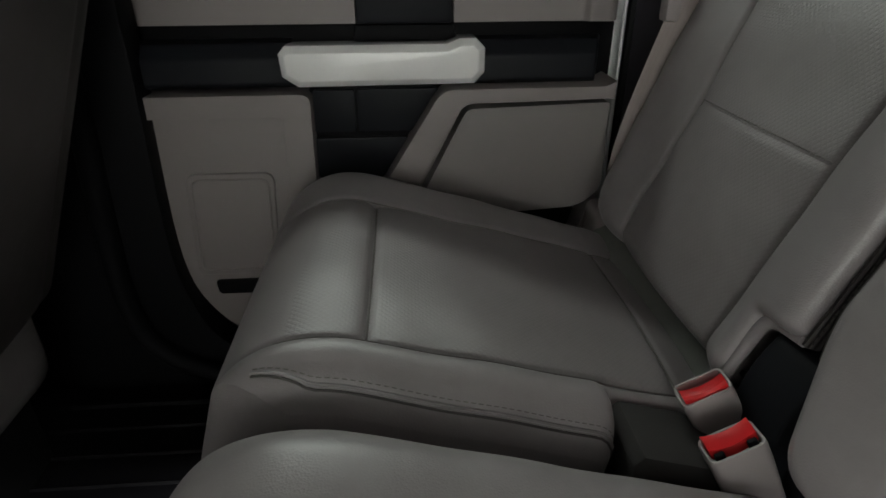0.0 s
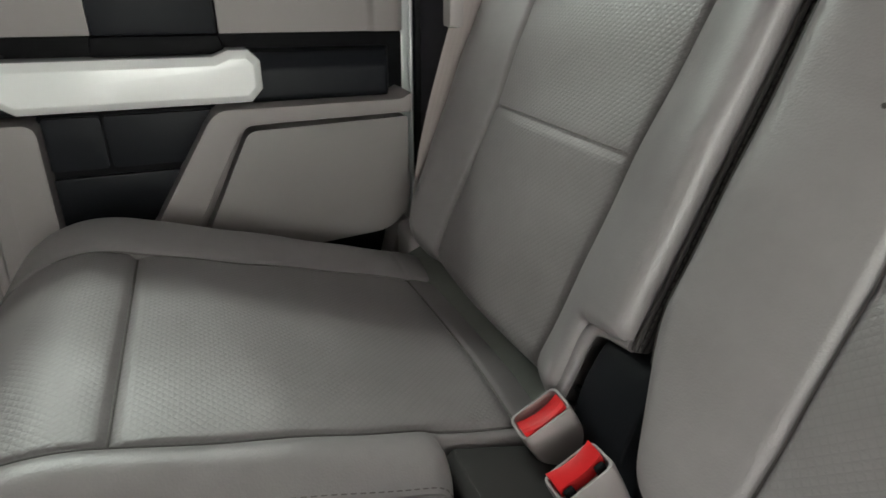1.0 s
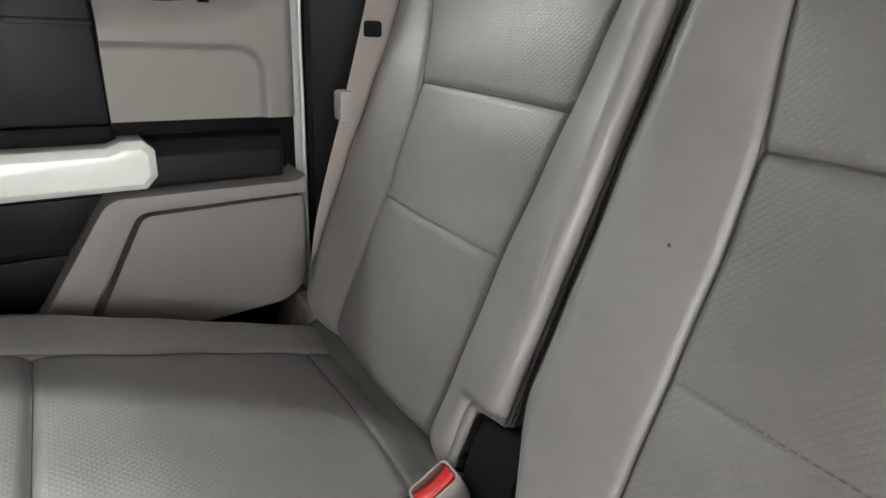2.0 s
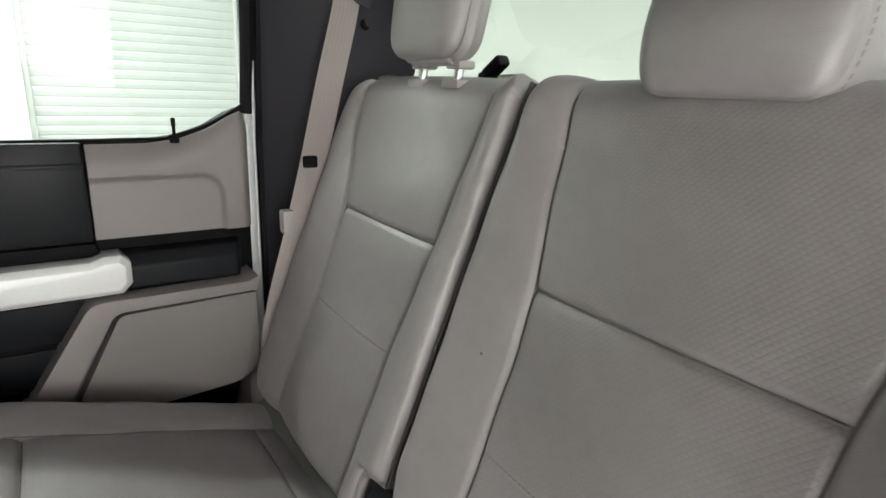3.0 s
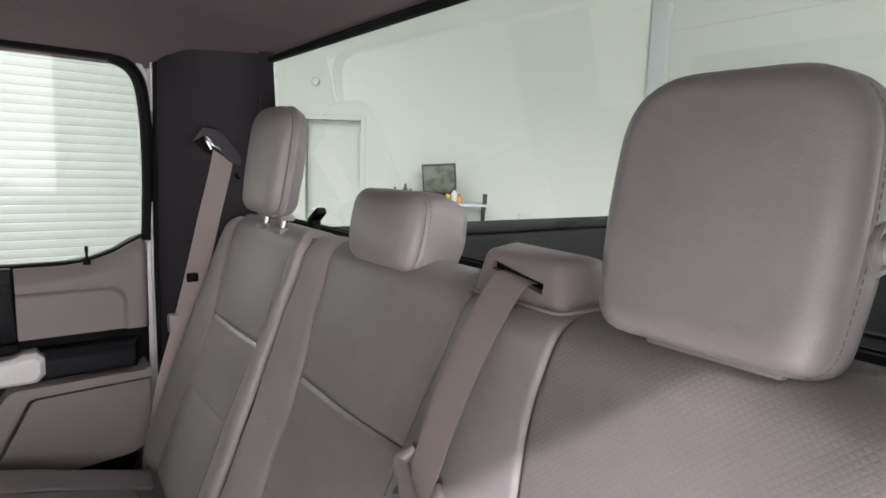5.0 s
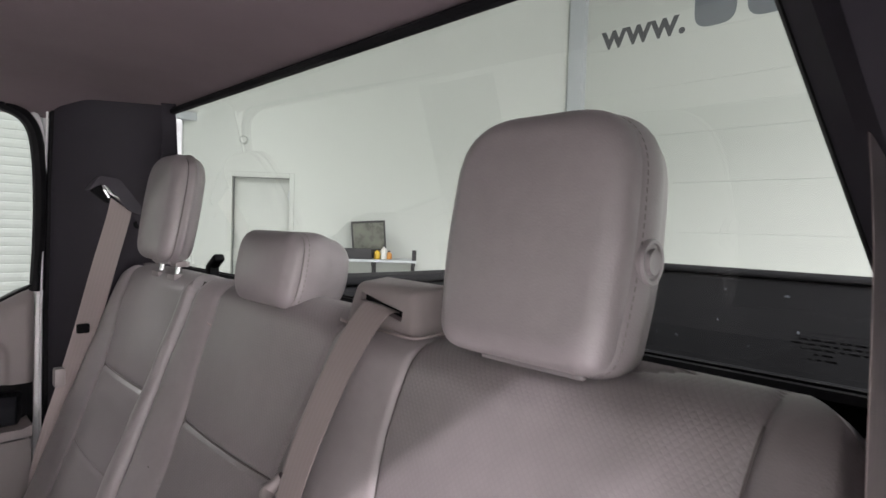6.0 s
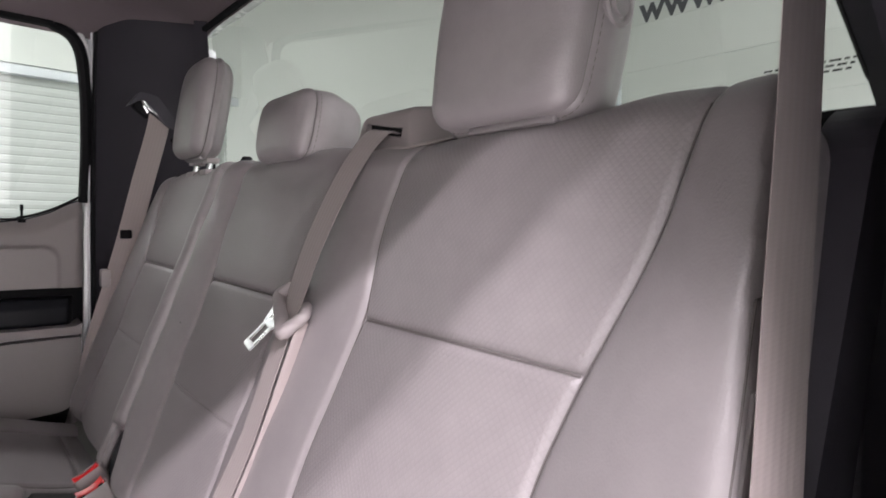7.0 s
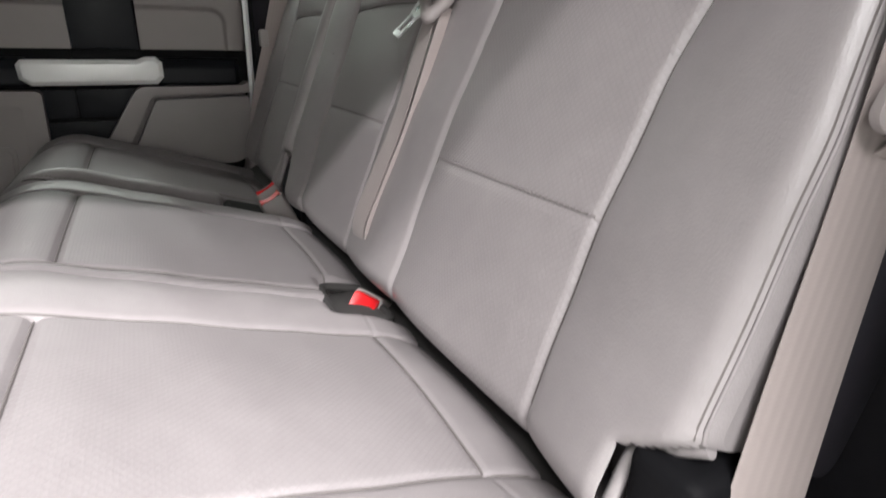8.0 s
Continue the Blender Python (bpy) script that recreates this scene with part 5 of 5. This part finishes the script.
def driver_belt():
    b = thing("seat_belt", (0.38, -0.53, 0.5), "grey shoulder belt with its tongue held by a stop", "seat belt", "seat belts")
    ribbon("webbing", [((0.534, -0.468, 1.262), (0.93, -0.10, -0.35), 0.047), ((0.530, -0.474, 1.20), (0.94, -0.12, -0.32), 0.047), ((0.517, -0.479, 1.08), (0.94, -0.14, -0.3), 0.047), ((0.492, -0.486, 0.98), (0.92, -0.18, -0.28), 0.044), ((0.463, -0.495, 0.89), (0.93, -0.24, -0.25), 0.040), ((0.446, -0.498, 0.80), (0.93, -0.26, -0.2), 0.042),
                       ((0.420, -0.504, 0.70), (0.90, -0.32, -0.2), 0.044), ((0.398, -0.510, 0.60), (0.86, -0.40, -0.2), 0.045), ((0.372, -0.520, 0.48), (0.84, -0.44, -0.2), 0.045)], BELT, b)
    # slotted latch plate, held by a fold of the belt
    m = Matrix.Translation((0.464, -0.5095, 0.851)) @ pose(0, 0, 0, 0, 14, -14) @ Matrix.Scale(0.9, 4)
    plate = rounded([(-0.040, -0.022), (-0.037, 0.004), (-0.016, 0.020), (0.022, 0.022), (0.038, 0.014), (0.038, 0.006), (0.004, -0.003), (-0.021, -0.0275)], [0.012, 0.014, 0.016, 0.012, 0.012, 0.009, 0.010, 0.010], 6)
    bm = prism(plate, -0.003, 0.003, "y", 0.0025, 3)
    bm = carve(bm, prism(rounded([(-0.035, -0.010), (-0.022, -0.022), (-0.007, -0.002), (-0.018, 0.009)], 0.003), -0.03, 0.03, "y", 0.0))
    bm = carve(bm, prism(rounded([(-0.004, 0.003), (0.003, 0.001), (0.008, 0.011), (-0.001, 0.015)], 0.0035), -0.03, 0.03, "y", 0.0))
    bmesh.ops.transform(bm, matrix=m, verts=bm.verts)
    body = part("latch_plate", bm, BUCKLE_GREY, b, "grey plastic latch plate with two slots")
    # thin black sheet behind the plate, darkening the slots as shade would
    part("slot_shade", prism_xz([(-0.036, -0.018), (-0.022, -0.026), (0.030, -0.004), (0.030, 0.015), (-0.006, 0.017)], 0.0032, 0.0042, m), RUBBER, body, "black opening")
    a = Vector((0.93, -0.24, -0.25))
    fold = [((0.471, -0.4990, 0.843), a, 0.036), ((0.468, -0.5045, 0.839), a, 0.037), ((0.465, -0.5065, 0.831), a, 0.037), ((0.462, -0.5045, 0.823), a, 0.037), ((0.461, -0.4990, 0.819), a, 0.036)]
    ribbon("belt_stop", fold, BELT, b, 0.002, "folded belt stop")


def prism_xz(poly, y0, y1, m):
    bm = prism(poly, y0, y1, "y", 0.0)
    bmesh.ops.transform(bm, matrix=m, verts=bm.verts)
    return bm


def buckle(at, axis, wide, width, thick, length, label, flip=False, full=1.0):
    """A belt buckle: grey housing, hollowed mouth, red release button at its top."""
    b = thing("belt_buckle", at, label, "belt buckle", "belt buckles")
    z = Vector(axis).normalized()
    x = Vector(wide)
    x = (x - z * x.dot(z)).normalized()
    if flip:
        x = -x
    y = z.cross(x)
    m = Matrix(((x.x, y.x, z.x, at[0]), (x.y, y.y, z.y, at[1]), (x.z, y.z, z.z, at[2]), (0, 0, 0, 1)))
    w, t = width / 2, thick / 2
    bm = bmesh.new()
    rings = []
    prof = ((0.80, 0.0, 0.88), (0.90, 0.25, 0.95), (1.0, 0.8, 1.0), (1.0, 0.97, 1.0), (0.97, 1.0, 0.95), (0.90, 1.0, 0.84), (0.87, 0.985, 0.80), (0.86, 0.90, 0.78))
    out = rounded([(-w, -t), (w, -t), (w, t), (-w, t)], min(t * 0.5, 0.008), 5)
    for sx, f, sy in prof:
        rings.append([bm.verts.new(m @ Vector((p[0] * sx, p[1] * sy, f * length))) for p in out])
    n = len(out)
    for a, c in zip(rings, rings[1:]):
        for i in range(n):
            bm.faces.new((a[i], a[(i + 1) % n], c[(i + 1) % n], c[i]))
    bm.faces.new(rings[0][::-1])
    bm.faces.new(rings[-1])
    part("housing", bm, BUCKLE_GREY, b)
    # saddle-shaped button
    bm = bmesh.new()
    g = []
    nx = 12
    for i in range(nx + 1):
        u = -1 + 2 * i / nx
        g.append([bm.verts.new(m @ Vector((u * w * 0.83, y0 * t, (1 + dz) * length + 0.0045 * u * u))) for y0, dz in ((-0.74, -0.10), (-0.74, 0.0), (-0.6, 0.03), (-0.15 * full, 0.02), (0.20 * full, -0.01 + 0.02 * (full > 1)), (0.26 * full, -0.10))])
    for i in range(nx):
        for j in range(5):
            bm.faces.new((g[i][j], g[i + 1][j], g[i + 1][j + 1], g[i][j + 1]))
    bm.faces.new(g[0])
    bm.faces.new(g[-1][::-1])
    part("release_button", bm, RED, b, "glossy red release button")
    if flip:
        for u in (-0.58, 0.58):
            part("slot", rbox((u * w - 0.004, 0.30 * t, length * 0.90), (u * w + 0.004, 0.62 * t, length * 1.004), 0.001, 1, m), RUBBER, b, "black fill for the slot's shade beside the button")
    part("stalk", tube([m @ Vector((0, 0, 0.004)), m @ Vector((0, 0, -0.05)), m @ Vector((0, 0.01, -0.11))], [0.013, 0.012, 0.011], 10), TRIM_DARK, b)
    return b


def buckles():
    buckle((0.366, 0.463, 0.535), (-0.506, 0.066, 0.86), (0.86, -0.04, 0.51), 0.046, 0.030, 0.080, "grey buckle with a red button between two cushions")
    buckle((0.369, 0.401, 0.508), (-0.45, 0.12, 0.885), (0.915, 0.03, 0.42), 0.047, 0.031, 0.100, "grey buckle with a red button, leaning beside another", True)
    buckle((0.387, 0.013, 0.529), (-0.60, -0.45, 0.50), (0.25, -0.8, 0.0), 0.044, 0.034, 0.050, "short grey buckle with a red button in the seat crease", False, 2.8)
    for y in (0.722, 0.492):
        a = thing("child_seat_anchor", (0.378, y, 0.594), "black wire child-seat anchor in the seat crease", "anchor", "child-seat anchors")
        pts = smooth_path([(0.398, y + 0.022, 0.600), (0.376, y + 0.022, 0.604), (0.371, y + 0.015, 0.605), (0.371, y - 0.015, 0.605), (0.376, y - 0.022, 0.604), (0.398, y - 0.022, 0.600)], 5)
        part("wire", tube(pts, 0.0035, 8), BLACK_STEEL, a)
    h = thing("tether_hook", (0.64, 0.625, 1.115), "black plastic tether hook behind the seat top", "hook")
    part("hook_body", rbox((-0.011, -0.021, -0.008), (0.011, 0.021, 0.008), 0.006, 3, pose(0.638, 0.611, 1.134, -32, 0, 0)), RUBBER, h)
    part("strap", rbox((0.628, 0.615, 1.09), (0.648, 0.640, 1.128), 0.005, 2), RUBBER, h)


# ---- truck bed behind the window ----
def truck_bed():
    b = thing("truck_bed", (1.6, MID, GROUND + 0.5), "black-lined pickup bed with scuffed walls", "truck bed")
    part("bed_floor", rbox((0.76, -0.62, 0.42), (2.52, 1.02, 0.50), 0.01), BED_LINER, b)
    for s in (-1, 1):
        y = MID + s * 0.80
        part("bed_side", rbox((0.76, y - 0.05, 0.30), (2.50, y + 0.05, 1.035), 0.03, 3), BED_LINER, b)
        part("rail_cap", rbox((0.76, y - 0.065, 1.028), (2.50, y + 0.065, 1.056), 0.012, 3), BED_LINER, b)
    part("tailgate", rbox((2.50, -0.56, 0.48), (2.58, 0.96, 1.082), 0.03, 3), BED_LINER, b)
    part("tailgate_cap", rbox((2.485, -0.57, 1.072), (2.60, 0.97, 1.098), 0.012, 3), BED_LINER, b)
    part("bed_front", rbox((0.745, -0.60, 0.45), (0.785, 1.0, 1.04), 0.012), BED_LINER, b)
    rnd = random.Random(9)
    for i in range(9):
        y, z = rnd.uniform(-0.45, 0.6), rnd.uniform(0.80, 1.03)
        w = rnd.uniform(0.003, 0.010)
        pts = [(2.4985, y + w * (j - 2) * 0.5, z + rnd.uniform(-0.006, 0.006)) for j in range(5)]
        part("scuff", tube(pts, rnd.uniform(0.0006, 0.0014), 5), INK_GREY, b, "pale scuff mark")
    for z in (0.72,):
        part("rib", tube([(2.497, -0.5, z), (2.497, 0.9, z)], 0.008, 6), BED_LINER, b)


# ---- the garage ----
CX, CY = 6.30, 3.54              # corner post of the garage
AY = 6.45                        # wall with the roller shutter
WBX = CX - 0.766 / 0.643 * (AY - CY)


def garage():
    single("ground", rbox((-9, -9, GROUND - 0.1), (9, 9, GROUND), 0), CONCRETE, "sealed grey concrete garage floor", "floor", kind="structure")
    single("ceiling_garage", rbox((-9, -9, ROOM_TOP), (9, 9, ROOM_TOP + 0.1), 0), CEILING_GREY, "grey garage ceiling", "ceiling", kind="structure")
    single("wall_south", rbox((-9, -6.4, GROUND), (9, -6.2, ROOM_TOP), 0), WALL_BOUNCE, "plain white garage wall", "wall", kind="structure")
    # unseen wall kept in the dimmer white to cut light from the front
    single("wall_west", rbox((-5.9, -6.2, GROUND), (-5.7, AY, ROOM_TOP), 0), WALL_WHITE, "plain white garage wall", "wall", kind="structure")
    # wall with the roller shutter
    x0, x1, top = -0.05, 3.2, 2.50
    w = single("wall_north", rbox((-8.2, AY, GROUND), (x0, AY + 0.25, ROOM_TOP), 0), WALL_WHITE, "plain white garage wall beside the shutter", "wall", kind="structure")
    single("wall_north", rbox((x0, AY, top), (x1 + 0.2, AY + 0.25, ROOM_TOP), 0), WALL_WHITE, "plain white wall above the shutter", "wall", kind="structure")
    s = thing("roller_shutter", (1.5, AY + 0.1, GROUND), "closed white roller shutter with narrow slats", "shutter")
    n = 32
    pitch = (top - GROUND) / n
    prof = [(0, 0), (-0.005, 0.12), (-0.008, 0.5), (-0.005, 0.88), (0, 1.0)]
    me = bpy.data.meshes.new("slat")
    vs = [(x, AY + 0.12 + d, f * pitch) for x in (x0, x1) for d, f in prof]
    me.from_pydata(vs, [], [(i, i + 5, i + 6, i + 1) for i in range(4)])
    me.materials.append(SHUTTER)
    for i in range(n):
        ob = new("slat", me)
        ob.matrix_basis = Matrix.Translation((0, 0, GROUND + i * pitch))
        bpy.context.view_layer.update()
        ob.parent = s
        ob.matrix_parent_inverse = s.matrix_world.inverted()
    part("head_box", rbox((x0, AY + 0.02, top - 0.10), (x1, AY + 0.2, top), 0.01), STEEL_GREY, s)
    part("guide_rail", rbox((x0 - 0.002, AY + 0.05, GROUND), (x0 + 0.05, AY + 0.16, top - 0.1), 0.005), SHUTTER, s)
    # slanting wall with the door and the bench; local x runs along it from the corner post
    u = Vector((-0.766, 0.643, 0))
    nrm = Vector((-0.643, -0.766, 0))
    m = Matrix(((u.x, nrm.x, 0, CX), (u.y, nrm.y, 0, CY), (0, 0, 1, GROUND), (0, 0, 0, 1)))
    length = math.hypot(CX - WBX, AY - CY) + 0.3
    H = ROOM_TOP - GROUND
    d0, d1, dh = 3.42, 4.16, 2.14
    for a, b, z0, z1 in ((0, d0, 0, H), (d1, length, 0, H), (d0, d1, dh, H)):
        single("wall_east", rbox((a, -0.2, z0), (b, 0, z1), 0, 1, m), WALL_WHITE, "plain white garage wall with a service door", "wall", kind="structure")
    door = thing("door_2", tuple(m @ Vector(((d0 + d1) / 2, -0.05, 0))), "closed white service door in a white wall", "door", kind="structure")
    part("leaf", rbox((d0 + 0.03, -0.14, 0.01), (d1 - 0.03, -0.10, dh - 0.03), 0.004, 2, m), WALL_WHITE, door)
    for a, b, z0, z1 in ((d0 - 0.03, d0 + 0.03, 0, dh + 0.03), (d1 - 0.03, d1 + 0.03, 0, dh + 0.03), (d0 + 0.03, d1 - 0.03, dh - 0.03, dh + 0.03)):
        part("door_frame", rbox((a, -0.06, z0), (b, 0.006, z1), 0.004, 1, m), WALL_WHITE, door)
    for z in (0.25, 1.05, 1.85):
        part("hinge", rbox((d0 + 0.03, -0.062, z), (d0 + 0.055, -0.045, z + 0.11), 0.003, 1, m), STEEL_GREY, door)
    part("door_handle", tube([m @ Vector((d1 - 0.09, -0.06, 1.02)), m @ Vector((d1 - 0.09, -0.01, 1.02)), m @ Vector((d1 - 0.20, -0.01, 1.02))], 0.01, 8), STEEL, door)
    # wall plate bench with its braces
    bench = thing("work_bench", tuple(m @ Vector((2.2, 0.3, 0))), "narrow wall bench on black steel brackets", "bench")
    bx0, bx1, bz = 1.90, 3.05, 1.18
    part("bench_top", rbox((bx0, 0.0, bz - 0.03), (bx1, 0.46, bz), 0.006, 2, m), STEEL_GREY, bench)
    for x in (bx0 + 0.03, bx0 + 0.5, bx1 - 0.03):
        part("bracket_arm", rbox((x - 0.02, 0.0, bz - 0.07), (x + 0.02, 0.45, bz - 0.03), 0.004, 1, m), BLACK_STEEL, bench)
        part("bracket_post", rbox((x - 0.02, 0.001, bz - 0.62), (x + 0.02, 0.035, bz - 0.07), 0.004, 1, m), BLACK_STEEL, bench)
        part("brace", tube([m @ Vector((x, 0.03, bz - 0.58)), m @ Vector((x, 0.42, bz - 0.07))], 0.014, 6), BLACK_STEEL, bench)
    part("end_post", rbox((bx0, 0.40, bz - 0.03), (bx0 + 0.05, 0.45, bz + 0.12), 0.004, 1, m), BLACK_STEEL, bench)
    mon = thing("monitor", tuple(m @ Vector((2.48, 0.2, bz))), "dark-framed monitor leaning on the bench", "monitor")
    mm = m @ Matrix.Translation((2.455, 0.18, bz + 0.09)) @ pose(0, 0, 0, -10, 4, 0)
    part("frame", rbox((-0.20, -0.02, 0.0), (0.20, 0.02, 0.36), 0.008, 2, mm), BLACK_STEEL, mon)
    part("screen", rbox((-0.18, 0.0195, 0.025), (0.18, 0.022, 0.34), 0, 1, mm), SCREEN, mon, "dull grey screen")
    part("stand", rbox((-0.12, -0.08, -0.07), (0.12, 0.10, 0.01), 0.01, 2, mm), BLACK_STEEL, mon)
    cols = (("green", (0.35, 0.5, 0.05)), ("black", (0.02, 0.02, 0.02)), ("black", (0.03, 0.03, 0.03)), ("yellow", (0.7, 0.45, 0.03)), ("white", (0.7, 0.7, 0.66)), ("orange", (0.7, 0.3, 0.05)))
    for i, (cn, cc) in enumerate(cols):
        px = (2.98, 2.86, 2.80, 2.36, 2.28, 2.22)[i]
        hgt = (0.16, 0.2, 0.14, 0.12, 0.17, 0.1)[i]
        bt = thing("bottle", tuple(m @ Vector((px, 0.3, bz))), cn + " plastic bottle standing on the bench", "bottle", "bottles on the bench")
        mt = surface(cn + "_bottle_plastic", cc, 0.4, bump=0.0)
        q = m @ Matrix.Translation((px, 0.30 - 0.02 * (i % 3), bz))
        part("flask", lathe([(0.034, 0), (0.036, 0.01), (0.036, hgt * 0.6), (0.028, hgt * 0.72), (0.013, hgt * 0.8), (0.013, hgt * 0.88)], q, 14), mt, bt)
        part("cap", lathe([(0.015, hgt * 0.86), (0.016, hgt * 0.9), (0.012, hgt)], q, 12), BLACK_STEEL, bt)
    crate = thing("tool_box", tuple(m @ Vector((2.58, 0.33, bz))), "black open tool box on the bench", "tool box")
    part("box", rbox((2.42, 0.26, bz), (2.74, 0.42, bz + 0.12), 0.01, 2, m), BLACK_STEEL, crate)
    single("wall_socket", rbox((1.36, 0.0, 0.98), (1.50, 0.05, 1.06), 0.008, 2, m), STEEL_GREY, "small grey wall socket box", "socket")
    single("smoke_detector", lathe([(0.05, 0), (0.05, 0.02), (0.035, 0.035)], m @ pose(4.0, 0.0, 2.55, -90, 0, 0), 18), WALL_WHITE, "round white detector on the wall", "detector")
    # corner post and the panelled wall behind the truck
    single("corner_post", rbox((CX - 0.10, CY - 0.20, GROUND), (CX + 0.06, CY + 0.02, ROOM_TOP), 0.01), STEEL_GREY, "grey painted steel post in the corner", "post", kind="structure")
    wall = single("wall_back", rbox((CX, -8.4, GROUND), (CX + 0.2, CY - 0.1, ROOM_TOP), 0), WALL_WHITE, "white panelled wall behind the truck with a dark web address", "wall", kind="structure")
    ph = 0.53
    for i in range(9):
        z0 = GROUND + 0.02 + i * ph
        part("wall_panel", rbox((CX - 0.035, -8.3, z0 + 0.0006), (CX + 0.002, CY - 0.19, z0 + ph - 0.0006), 0.0012, 1), WALL_WHITE, wall)
    sign = thing("wall_lettering", (CX - 0.04, 2.0, 3.0), "dark web address letters on the white wall", "sign")
    mt = Matrix(((0, 0, -1, CX - 0.038), (-1, 0, 0, 3.13), (0, 1, 0, 3.40), (0, 0, 0, 1)))
    lettering("letters", "www.", 0.42, mt, INK, sign, 0.001)
    return sign


def sign_shapes(sign):
    """Plain grey shapes in place of the name that follows."""
    y = 2.05
    for i in range(6):
        part("name_shape", prism(rounded([(y, 3.40), (y - 0.42, 3.40), (y - 0.42, 4.05), (y, 4.05)], 0.16), CX - 0.041, CX - 0.037, "x", 0), INK_GREY, sign, "plain grey block")
        y -= 0.52


def fixtures():
    for lx, ly, lz, ll, watts, turn in STRIPS:
        f = thing("strip_fixture", (lx, ly, lz - 0.09), "long white garage strip light", "ceiling light", "garage lights")
        m = pose(lx, ly, lz, 0, 0, turn)
        part("tray", rbox((-ll / 2 - 0.05, -0.16, -0.09), (ll / 2 + 0.05, 0.16, 0.0), 0.01, 2, m), SHUTTER, f)
        part("diffuser", rbox((-ll / 2, -0.12, -0.105), (ll / 2, 0.12, -0.088), 0.004, 2, m), LAMP_FACE, f, "glowing white diffuser")
        if lz < ROOM_TOP:
            for e in (-1, 1):
                part("drop_rod", tube([m @ Vector((e * ll * 0.4, 0, 0)), m @ Vector((e * ll * 0.4, 0, ROOM_TOP - lz))], 0.008, 8), STEEL_GREY, f)


def cab_ends():
    single("wall_front", rbox((-1.46, -0.60, 0.0), (-1.38, 1.0, 1.08), 0.02), TRIM_DARK, "dark panel closing the front of the cab", "wall", kind="structure")
    single("wall_side", rbox((-1.4, -0.63, -0.05), (-0.60, -0.60, 0.98), 0.01), BODY_WHITE, "white painted cab side", "wall", kind="structure")


def driver_opening():
    """Roof rail, sill and front pillar round the open rear door."""
    single("roof_rail", rbox((-1.4, -0.60, 1.405), (0.66, -0.555, 1.50), 0.015, 3), PILLAR, "dark roof rail over the open door", "rail", kind="structure")
    single("roof_rail", rbox((-1.4, 0.945, 1.45), (0.66, 1.0, 1.50), 0.015, 3), PILLAR, "dark roof rail over the closed door", "rail", kind="structure")
    single("sill", rbox((-0.30, -0.64, FLOOR - 0.12), (0.42, -0.58, FLOOR + 0.01), 0.01), TRIM_DARK, "black plastic sill of the open door", "sill", kind="structure")
    single("pillar_middle", rbox((-0.60, -0.62, FLOOR - 0.1), (-0.34, -0.54, 1.45), 0.03, 3), TRIM_DARK, "black plastic pillar ahead of the open door", "pillar trim", kind="structure")


cab_floor()
headliner()
rear_pillar(1, "pillar_rear", "dark plastic rear pillar trim beside the closed door")
rear_pillar(-1, "pillar_rear", "dark plastic rear pillar trim beside the open door")
rear_wall()
front_side()
front_seat(0.585)
# unseen driver's seat, added to keep front light off the lower rear backs
front_seat(-0.195)
driver_opening()
passenger_door()
narrow_seat()
wide_seat()
passenger_belt()
middle_belt()
driver_belt()
buckles()
truck_bed()
sign_shapes(garage())
fixtures()
cab_ends()
